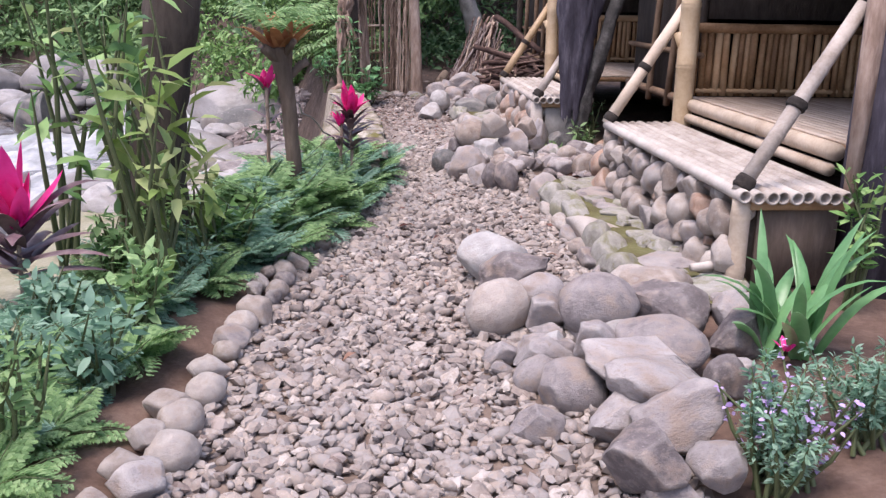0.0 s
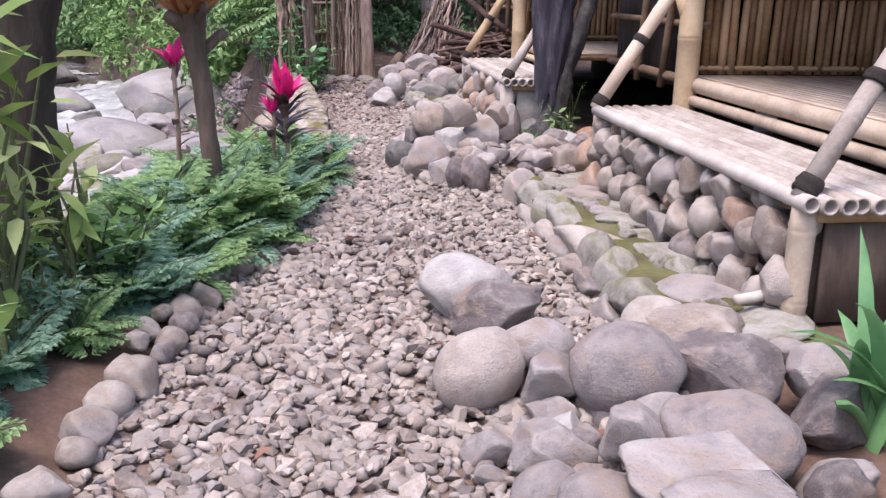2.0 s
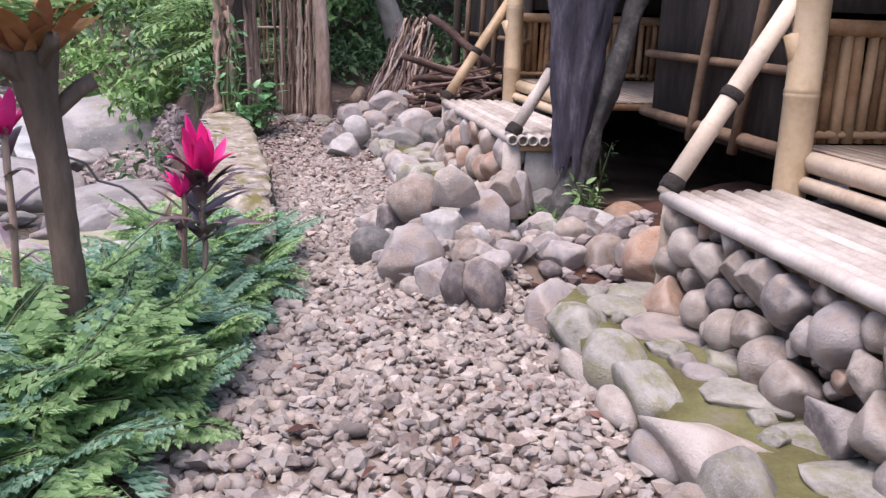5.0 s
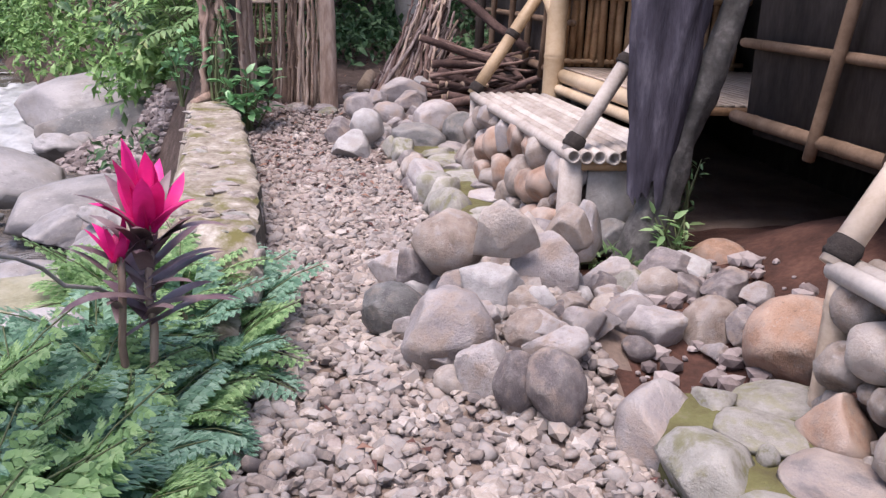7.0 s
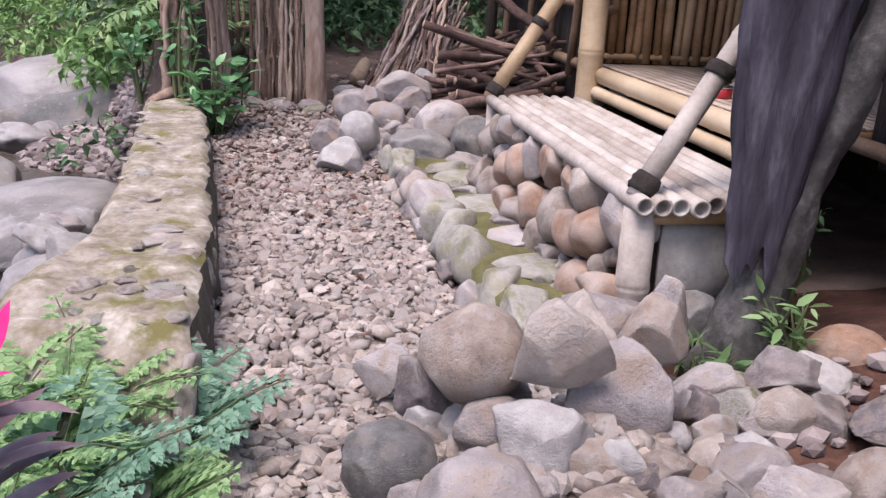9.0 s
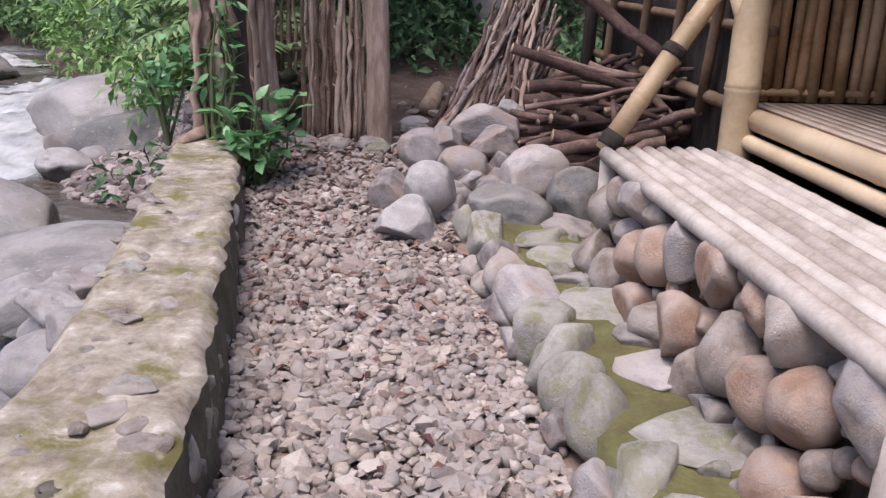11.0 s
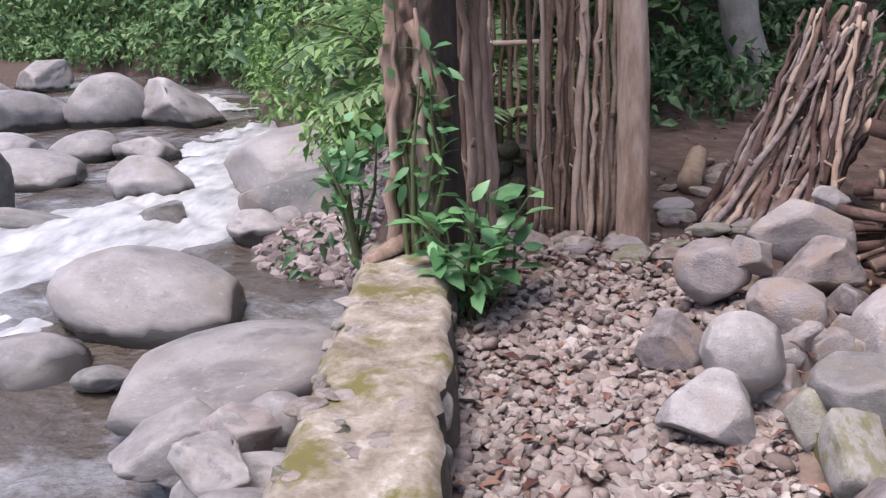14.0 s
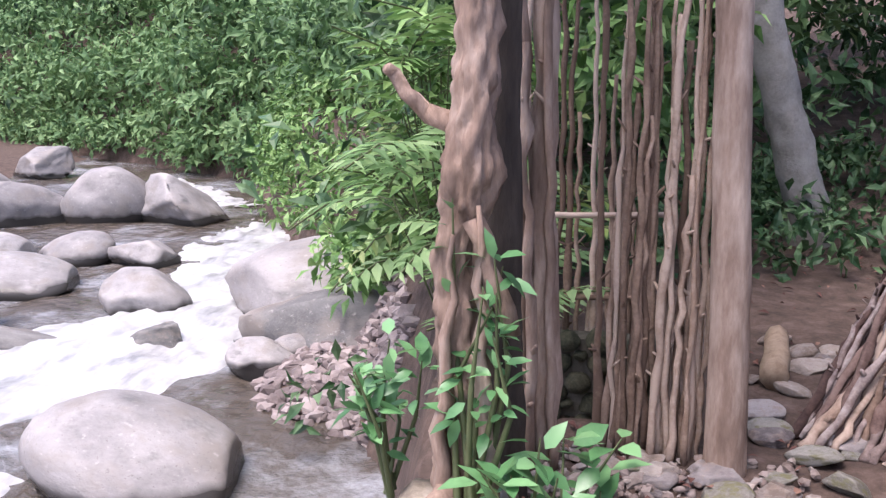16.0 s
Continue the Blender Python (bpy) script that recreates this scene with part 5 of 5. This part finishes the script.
def tree_stubs():
    """Cut stubs at the head of the pruned tree, and its loose bark."""
    for k, (a, r) in enumerate(((0.4, 0.03), (2.3, 0.035), (3.9, 0.04), (5.3, 0.028))):
        p = Vector((-1.11, 6.42, 0.95 + 0.05 * k))
        part("stub", wavy(p, p + Vector((math.cos(a) * 0.17, math.sin(a) * 0.17, 0.12)), r, r * 0.85, 40 + k, 0.008, 8, 4, 0.15), M_BARK_MID, t_fern, "cut branch stub")


tree_stubs()

# ---- plants ----
def leaf_part(name, arrays, mat, parent, ratio=0.4, fold=0.2, droop=0.2, label=""):
    P, D, U, L = (np.concatenate(a) for a in zip(*arrays))
    return tagged(part(name, leaves(P, D, U, L, L * ratio, fold, droop), mat, parent, label, smooth=False), kind="stuff")


def fern_clump(mat, seed, fronds=13, length=0.42, width=0.12, pinnae=11, name="fern", label="feathery green fern in the bed beside the path", group="ferns of the bed"):
    rr = random.Random(seed)
    t = thing(name, (0, 0, 0), label, "fern", group)
    arrays, ribs = [], []
    for k in range(fronds):
        yaw = 6.283 * (k + rr.uniform(-0.3, 0.3)) / fronds
        base = (rr.uniform(-0.05, 0.05), rr.uniform(-0.05, 0.05), 0.0)
        P, D, U, L, rib = frond(base, yaw, rr.uniform(0.55, 1.2), length * rr.uniform(0.75, 1.25), width * rr.uniform(0.8, 1.2), rr, pinnae, True)
        arrays.append((P, D, U, L))
        ribs.append(tube([base] + [tuple(q) for q in rib[::3]], 0.0025, 4, False))
    leaf_part("foliage", arrays, mat, t, 0.55, 0.15, 0.1)
    tagged(part("stalk_cluster", join(*ribs), M_STEM, t), kind="stuff")
    return t


def scatter(proto, places):
    """Copies of a plant at (x, y, yaw, size); the first place takes the plant itself."""
    for i, (x, y, yaw, s) in enumerate(places):
        z = float(ground_z(np.array(x), np.array(y)))
        ob = proto if i == 0 else copy_thing(proto, Matrix())
        ob.matrix_basis = Matrix.LocRotScale((x, y, z), Euler((0, 0, yaw)), (s, s, s))


def bed_ferns():
    rr = random.Random(3)
    kinds = [fern_clump(M_FERN, 1), fern_clump(M_FERN, 2, 15, 0.36, 0.13), fern_clump(M_BLUEFERN, 4, 14, 0.38, 0.14)]
    spots = [[], [], []]
    y = 4.9
    while y < 8.35:
        for row in range(3 if y < 5.8 or y > 7.4 else 4):
            x = float(LEFT(y)) - (0.14 if y > 5.8 else 0.24) - row * (0.19 if y > 5.8 else 0.15) + rr.uniform(-0.06, 0.06)
            spots[rr.choice([0, 1, 2, 1, 2])].append((x, y + rr.uniform(-0.08, 0.08), rr.uniform(0, 6.3), rr.uniform(0.65, 1.05) * (1 if row < 1 or y > 7 else 1.25)))
        y += 0.26
    spots[1] += [(-1.15, 5.9, 0.3, 1.45), (-0.97, 6.0, 2.0, 1.35), (-1.3, 6.05, 4.0, 1.4), (-1.05, 6.18, 5.2, 1.4)]
    y = 1.7
    while y < 4.9:
        for row in range(3):
            spots[rr.choice([1, 2, 2])].append((float(LEFT(y)) - 0.46 - row * 0.25 + rr.uniform(-0.08, 0.08), y, rr.uniform(0, 6.3), rr.uniform(0.5, 0.85)))
        y += 0.34
    for proto, places in zip(kinds, spots):
        scatter(proto, places)


bed_ferns()


def bushy(name, x, y, h, spread, count, leaf, ratio, mat, seed, label, category="shrub", group="", stems=9, droop=0.25, base_z=None):
    """A shrub of several forking stems that carry leaves in tufts."""
    rr, nr = random.Random(seed), np.random.default_rng(seed)
    z0 = float(ground_z(np.array(x), np.array(y))) if base_z is None else base_z
    t = thing(name, (x, y, z0), label, category, group)
    P, D, U, L, rods = [], [], [], [], []
    for k in range(stems):
        a = rr.uniform(0, 6.283)
        out = spread * rr.uniform(0.2, 1.0)
        hh = h * rr.uniform(0.55, 1.0)
        top = Vector((x + math.cos(a) * out, y + math.sin(a) * out, z0 + hh))
        foot = Vector((x + rr.uniform(-0.25, 0.25) * spread, y + rr.uniform(-0.25, 0.25) * spread, z0 - 0.02))
        mid = foot.lerp(top, 0.5) + Vector((rr.uniform(-0.1, 0.1), rr.uniform(-0.1, 0.1), 0.05)) * h
        rods.append(tube([foot, mid, top], [0.008 + 0.006 * h, 0.006 + 0.004 * h, 0.003], 5, False))
        m = count // stems
        s = nr.uniform(0.25, 1.0, m) ** 0.8
        pts = np.array(foot) * ((1 - s) ** 2)[:, None] + 2 * np.array(mid) * (s * (1 - s))[:, None] + np.array(top) * (s ** 2)[:, None]
        d = unit(nr.normal(size=(m, 3)) * (1, 1, 0.6) + (0, 0, 0.35))
        P.append(pts + d * leaf * 0.3)
        D.append(d)
        U.append(unit(nr.normal(size=(m, 3)) * 0.4 + (0, 0, 1)))
        L.append(leaf * nr.uniform(0.6, 1.2, m))
    for rod in rods:
        part("stem", rod, M_STEM, t)
    P, D, U, L = (np.concatenate(a) for a in (P, D, U, L))
    tagged(part("foliage", oval_leaves(P, D, U, L, L * ratio, 0.18, droop), mat, t), kind="stuff")
    return t


def near_bed():
    rr = random.Random(12)
    y = 1.9
    while y < 5.2:
        for row in range(3 if y < 3.4 else 2):
            x = float(LEFT(y)) - 0.42 - row * 0.34 + rr.uniform(-0.08, 0.08)
            mat = rr.choice([M_BLUEFERN, M_LEAF, M_FERN, M_BLUEFERN])
            bushy("bed_shrub", x, y + rr.uniform(-0.1, 0.1), rr.uniform(0.28, 0.5), 0.2, 200, rr.uniform(0.05, 0.10), 0.45, mat, rr.randrange(9999), "low leafy shrub with small bluish green leaves", "shrub", "low shrubs of the bed", 11)
        y += 0.62
    for x, y, h, n in ((-1.35, 4.2, 1.2, 48), (-1.6, 4.6, 1.8, 60), (-1.25, 4.8, 0.8, 44), (-1.95, 4.5, 1.8, 50), (-1.9, 5.3, 1.6, 52), (-1.5, 4.35, 1.7, 40)):
        bushy("tall_shrub", x, y, h, 0.28, n, 0.17, 0.36, M_YELLOWLEAF if n < 50 else M_LEAF, int(x * -100 + y * 10), "tall thin-stemmed shrub with long light green leaves", "shrub", "tall shrubs by the stream", 5, 0.5)


near_bed()


def cordyline(x, y, z, h, pinks, darks, seed, label, size=0.3):
    rr = random.Random(seed)
    t = thing("cordyline", (x, y, z), label, "plant")
    part("stem", wavy((x, y, z - 0.05), (x + 0.01, y, z + h), 0.014, 0.012, seed, 0.008, 7, 5), M_BARK, t)
    for k in range(darks):
        s = k / max(1, darks - 1)
        part("leaf", strap((x, y, z + h * (0.4 + 0.5 * s)), 2.4 * k + rr.uniform(-0.4, 0.4), rr.uniform(0.2, 0.7) + 0.35 * s, size * rr.uniform(0.8, 1.2), size * 0.2, rr.uniform(0.6, 1.4), rr), M_PURPLE, t, "dark purple leaf")
    for k in range(pinks):
        part("leaf", strap((x, y, z + h * 0.92), 6.28 * k / pinks + rr.uniform(-0.4, 0.4), rr.uniform(0.75, 1.5), size * rr.uniform(0.55, 1.05), size * rr.uniform(0.2, 0.32), rr.uniform(-0.3, 1.3), rr), M_PINK, t, "bright pink leaf")


cordyline(-0.73, 7.23, 0.1, 0.56, 12, 26, 5, "cordyline with bright pink top and dark purple leaves", 0.27)
cordyline(-0.81, 7.20, 0.1, 0.46, 7, 6, 6, "small cordyline with bright pink leaves", 0.16)
cordyline(-1.95, 4.0, 0.05, 0.46, 12, 18, 7, "tall cordyline with pink top and purple leaves", 0.42)
cordyline(-1.25, 6.42, 0.08, 0.88, 8, 8, 8, "slender pink-leaved cordyline beside the pruned tree", 0.2)


def strap_plant():
    rr = random.Random(14)
    t = thing("strap_plant", (1.45, 3.55, 0.1), "clump of broad green strap leaves with a pink bud", "plant")
    for k in range(26):
        part("leaf", strap((1.45 + rr.uniform(-0.12, 0.12), 3.52 + rr.uniform(-0.12, 0.12), 0.08), rr.uniform(0, 6.28), rr.uniform(0.8, 1.5), rr.uniform(0.35, 0.66), rr.uniform(0.05, 0.085), rr.uniform(0.5, 1.7), rr), M_SHRUB, t)
    for k in range(4):
        part("petal", strap((1.40, 3.36, 0.17), k * 1.5, 0.8, 0.07, 0.035, 0.6, rr, 4), M_PINK, t, "pink flower bud")


strap_plant()
bushy("flowering_shrub", 1.10, 2.55, 0.38, 0.30, 2400, 0.032, 0.4, M_BLUEFERN, 71, "fine-leaved grey-green shrub with lilac flowers beside the stones", stems=22)
bushy("flowering_shrub", 1.45, 2.75, 0.34, 0.26, 1600, 0.032, 0.4, M_BLUEFERN, 72, "fine-leaved grey-green shrub with lilac flowers beside the stones", stems=18)
bushy("lilac_flowers", 1.14, 2.58, 0.40, 0.30, 380, 0.022, 0.8, M_LILAC, 73, "sprays of tiny lilac flowers over the shrub", "flowers", stems=16)
bushy("wall_shrub", -1.00, 12.42, 0.55, 0.26, 130, 0.135, 0.56, M_SHRUB, 81, "glossy broad-leaved green shrub growing at the wall's foot", stems=10)
bushy("trunk_creeper", -1.30, 12.55, 1.1, 0.16, 90, 0.10, 0.46, M_SHRUB, 82, "green creeper climbing the gnarled trunk", "climber", stems=7, base_z=0.32)
bushy("trunk_creeper", -1.62, 12.75, 0.75, 0.18, 80, 0.11, 0.46, M_SHRUB, 83, "green creeper climbing the gnarled trunk", "climber", stems=6, base_z=0.25)
bushy("base_fern", 1.08, 8.42, 0.2, 0.14, 60, 0.09, 0.3, M_FERN, 85, "small fern at the netted tree's foot", "fern", stems=8)
bushy("base_fern", 1.36, 8.40, 0.3, 0.14, 60, 0.07, 0.4, M_FERN, 86, "small fern at the netted tree's foot", "fern", stems=8)
bushy("root_creeper", 1.42, 8.72, 0.55, 0.22, 260, 0.05, 0.5, M_DARKLEAF, 87, "small dark creeping leaves over the netted tree's root", "climber", stems=12)
bushy("post_creeper", 2.0, 4.1, 0.75, 0.12, 130, 0.075, 0.5, M_LEAF, 84, "green creeper at the foot of the netted post", "climber", stems=7)


def netted_post():
    t = thing("netted_post", (2.32, 4.5, 0.1), "dark trunk wrapped in black net beside the porch", "tree")
    part("trunk", tube([(2.32, 4.5, 0.0), (2.32, 4.5, 1.0), (2.36, 4.5, 2.6)], [0.25, 0.24, 0.26], 20, True, 0.07, 3), M_NET, t)
    part("mossy_bark", tube([(2.07, 4.42, 0.5), (2.08, 4.42, 1.2), (2.1, 4.42, 2.5)], [0.03, 0.05, 0.06], 9, True, 0.2, 5), M_BARK, t)


netted_post()


def nest_fern():
    rr = random.Random(19)
    t = thing("nest_fern", (-1.13, 6.42, 1.15), "nest fern with dry orange fronds on the trunk", "fern")
    for k in range(16):
        part("dry_frond", strap((-1.13, 6.42, 1.12), 6.28 * k / 16 + rr.uniform(-0.2, 0.2), rr.uniform(0.6, 1.25), rr.uniform(0.26, 0.42), 0.085, rr.uniform(0.4, 1.4), rr), M_ORANGE, t, "dry orange frond")
    arrays = [frond((-1.13, 6.42, 1.24), 6.28 * k / 16, rr.uniform(0.7, 1.3), 0.55, 0.12, rr, 14)[:4] for k in range(16)]
    leaf_part("foliage", arrays, M_FERN, t, 0.25)


nest_fern()


def bank_bush(x, y, z, count, length, width, mat, seed, label, pinnae=9, ratio=0.3):
    rr = random.Random(seed)
    t = thing("bank_shrub", (x, y, z), label, "shrub")
    arrays, rods = [], []
    for k in range(count):
        yaw = rr.uniform(0, 6.283)
        base = (x + rr.uniform(-0.35, 0.35), y + rr.uniform(-0.35, 0.35), z + rr.uniform(0.1, 1.2))
        P, D, U, L, rib = frond(base, yaw, rr.uniform(0.1, 1.0), length * rr.uniform(0.7, 1.2), width, rr, pinnae)
        arrays.append((P, D, U, L))
        rods.append(tube([(x, y, z - 0.1), base] + [tuple(q) for q in rib[::4]], 0.006, 4, False))
    leaf_part("foliage", arrays, mat, t, ratio, 0.15, 0.15)
    for rod in rods:
        part("stalk", rod, M_STEM, t)


bank_bush(-1.95, 15.3, 0.75, 40, 0.85, 0.24, M_LEAF, 5, "drooping shrub with long pinnate leaves over the stream")
bank_bush(-1.65, 14.4, 0.2, 26, 0.7, 0.22, M_FERN, 6, "light green fern bush behind the gnarled trunk")
bank_bush(-2.3, 16.6, 0.7, 34, 0.8, 0.22, M_LEAF, 7, "drooping shrub with long pinnate leaves over the stream")
bank_bush(-1.7, 16.0, 0.2, 30, 0.9, 0.2, M_YELLOWLEAF, 8, "yellowish fern bush with arching fronds")


def leaf_clouds(name, centres, radii, per, leaf, ratio, mat, seed, label, category, kind="stuff"):
    """Many clumps of leaves as one mass of foliage."""
    nr = np.random.default_rng(seed)
    C, Rr = np.repeat(centres, per, 0), np.repeat(radii, per, 0)[:, None]
    n = len(C)
    d = unit(nr.normal(size=(n, 3)))
    d[:, 2] = np.abs(d[:, 2]) * 1.0 - 0.25
    P = C + d * Rr * nr.uniform(0.55, 1.05, (n, 1))
    D = unit(d * 0.6 + nr.normal(size=(n, 3)) * 0.6 + (0, 0, -0.25))
    U = unit(d + nr.normal(size=(n, 3)) * 0.35 + (0, 0, 0.5))
    L = leaf * nr.uniform(0.6, 1.3, n)
    solo(name, leaves(P, D, U, L, L * ratio, 0.15, 0.25), mat, label, category, kind=kind, smooth=False)


def woods():
    nr = np.random.default_rng(42)
    n = 900
    x = nr.uniform(-48, -4, n)
    back = nr.uniform(-0.6, 11, n)
    y = FARBANK(x) + back
    z = np.maximum(ground_z(x, y), WATER) + nr.uniform(0.3, 2.0, n) + nr.uniform(0, 1, n) ** 2 * 3
    leaf_clouds("far_woods", np.stack([x, y, z], 1), nr.uniform(0.6, 1.7, n), 75, 0.36, 0.42, M_JUNGLE, 1, "dense green woods on the far bank of the stream", "woods")
    n = 300
    x = nr.uniform(-48, -8, n)
    y = FARBANK(x) + nr.uniform(-0.5, 2.2, n)
    z = np.maximum(ground_z(x, y), WATER + 0.2) + nr.uniform(0.1, 0.9, n)
    leaf_clouds("waterside_growth", np.stack([x, y, z], 1), nr.uniform(0.5, 1.0, n), 60, 0.3, 0.42, M_JUNGLE, 9, "green growth hanging over the far water's edge", "undergrowth")
    n = 120
    y = nr.uniform(17.5, 32, n)
    x = BANK(y) + nr.uniform(-1.0, 0.6, n)
    z = np.maximum(ground_z(x, y), WATER + 0.3) + nr.uniform(0.1, 0.8, n)
    leaf_clouds("bank_growth", np.stack([x, y, z], 1), nr.uniform(0.4, 0.8, n), 60, 0.22, 0.4, M_LEAF, 10, "green plants on the steep stream bank", "undergrowth")
    n = 320
    y = nr.uniform(18.5, 34, n)
    x = BANK(y) + nr.uniform(-0.2, 5, n)
    z = ground_z(x, y) + nr.uniform(0.1, 3.5, n)
    leaf_clouds("bank_woods", np.stack([x, y, z], 1), nr.uniform(0.5, 1.2, n), 75, 0.26, 0.4, M_JUNGLE, 2, "green undergrowth along the near bank upstream", "undergrowth")
    n = 420
    x = nr.uniform(-3.2, 6.0, n)
    y = nr.uniform(16.2, 23, n)
    z = ground_z(x, y) + nr.uniform(0.2, 4.2, n)
    keep = ~((x > -0.6) & (x < 1.9) & (y < 18.5))
    leaf_clouds("undergrowth", np.stack([x, y, z], 1)[keep], nr.uniform(0.3, 0.8, n)[keep], 46, 0.2, 0.42, M_DARKLEAF, 3, "dark broad-leaved undergrowth behind the fence", "undergrowth")
    n = 80
    x = nr.uniform(-1.2, 2.6, n)
    y = nr.uniform(16.4, 18.9, n)
    z = ground_z(x, y) + nr.uniform(0.0, 0.35, n)
    leaf_clouds("low_growth", np.stack([x, y, z], 1), nr.uniform(0.2, 0.45, n), 40, 0.15, 0.42, M_DARKLEAF, 5, "low dark plants on the shaded earth", "undergrowth")
    n = 60
    x = nr.uniform(-2.4, -0.2, n)
    y = nr.uniform(15.6, 17.2, n)
    z = ground_z(x, y) + nr.uniform(0.9, 3.6, n)
    leaf_clouds("undergrowth", np.stack([x, y, z], 1), nr.uniform(0.25, 0.5, n), 30, 0.19, 0.45, M_LEAF, 4, "fresh green branches hanging behind the fence", "undergrowth")


woods()


def litter():
    nr = np.random.default_rng(6)
    n = 900
    y = 18.5 - nr.uniform(0, 1, n) ** 1.3 * 15
    x = np.where(y > 13.2, nr.uniform(-1.3, 1.9, n), nr.uniform(LEFT(y) + 0.05, RIGHT(y) + 0.2))
    ok = (y > 10) | (nr.uniform(0, 1, n) < 0.25)
    x, y = x[ok], y[ok]
    n = len(x)
    z = ground_z(x, y) + np.where(y > 13.6, 0.02, 0.045)
    a = nr.uniform(0, 6.28, n)
    D = np.stack([np.cos(a), np.sin(a), nr.normal(0, 0.15, n)], 1)
    solo("fallen_leaves", leaves(np.stack([x, y, z], 1), D, np.tile([0, 0, 1.0], (n, 1)) + nr.normal(0, 0.2, (n, 3)), nr.uniform(0.03, 0.09, n), nr.uniform(0.015, 0.04, n)), M_LITTER, "scattered reddish dead leaves on the path", "leaves", kind="stuff", smooth=False)


litter()


# ---- small things ----
solo("bare_twig", wavy((-0.84, 7.32, 0.36), (-1.16, 6.52, 0.86), 0.008, 0.005, 12, 0.02, 6, 8), M_BARK_PALE, "thin bare grey twig leaning over the ferns", "twig")


def small_things():
    solo("bamboo_pole", bamboo((1.30, 4.41, 0.20), (2.19, 4.71, 0.24), 0.022, 8, 0.3, 3), M_BAMBOO_OLD, "loose thin bamboo pole lying on the terrace", "pole")
    t = thing("tin", (1.66, 9.98, 0.797), "small red tin with a silver rim on the porch", "tin")
    part("body", tube([(1.66, 9.98, 0.797), (1.66, 9.98, 0.80), (1.66, 9.98, 0.845)], [0.05, 0.055, 0.055], 20), M_TIN, t, "red lacquered side")
    part("lid", tube([(1.66, 9.98, 0.846), (1.66, 9.98, 0.856), (1.66, 9.98, 0.857), (1.66, 9.98, 0.849)], [0.057, 0.056, 0.046, 0.045], 20), M_SILVER, t, "silver lid")
    for k, (x, y) in enumerate(((-1.16, 10.95), (-0.80, 8.85))):
        solo("drain_pipe", tube([(x, y, 0.15), (x, y, 0.296), (x, y, 0.3), (x, y, 0.2)], [0.034, 0.034, 0.026, 0.025], 16, False), M_WALL_SIDE, "small open drain hole in the wall's top", "pipe", "drain holes")


M_TIN = material("red_tin", [(0.35, 0.02, 0.03), (0.5, 0.04, 0.05)], 20, 0.35, 0, 60, spec=0.5)
M_SILVER = material("silver_tin", [(0.5, 0.5, 0.5), (0.65, 0.65, 0.65)], 20, 0.3, 0, 60, metal=1.0)
small_things()


def fence_stones():
    """Flat stones at the fence's foot and over the bare earth behind it."""
    rr = random.Random(66)
    for k in range(46):
        if k < 18:
            x, y = rr.uniform(-1.05, 0.15), 13.22 + rr.uniform(-0.12, 0.1)
        else:
            x, y = rr.uniform(-0.3, 0.6), rr.uniform(13.4, 15.2)
        s = rr.uniform(0.07, 0.22)
        boulder(x, y, float(ground_z(np.array(x), np.array(y))) + s * 0.12, s, s * 0.4, rr.choice(("tan", "tan", "grey", "moss")))


PLACE[:] = ["on the earth by the fence", "stones at the fence's foot"]
fence_stones()


def crown(tree, centre, radius, count, mat, seed):
    """An unseen leafy crown added over a trunk for shade: boughs, and clumps of leaves about them."""
    nr, rr = np.random.default_rng(seed), random.Random(seed)
    c = np.array(centre, float)
    for k in range(5):
        a = k * 1.26 + rr.uniform(-0.3, 0.3)
        part("bough", wavy(tuple(c - (0, 0, radius * 0.6)), tuple(c + np.array([math.cos(a), math.sin(a), 0.25]) * radius * 0.8), 0.06, 0.02, seed + k, 0.08, 7, 6), M_BARK_DARK, tree)
    C = c + unit(nr.normal(size=(count, 3))) * radius * nr.uniform(0.3, 1, (count, 1)) * (1, 1, 0.5)
    C = np.repeat(C, 40, 0)
    d = unit(nr.normal(size=C.shape))
    L = 0.17 * nr.uniform(0.7, 1.2, len(C))
    tagged(part("crown", leaves(C + d * 0.3, unit(d + (0, 0, -0.3)), unit(d + (0, 0, 0.8)), L, L * 0.45), mat, tree, "unseen leafy green canopy, added for shade", smooth=False), kind="stuff")


# both hang out of view and darken the earth behind the fence
crown(t_lean, (-0.1, 17.9, 5.0), 2.6, 90, M_DARKLEAF, 61)
crown(bpy.data.objects["dark_trunk"], (-1.3, 13.6, 4.0), 1.5, 40, M_DARKLEAF, 63)
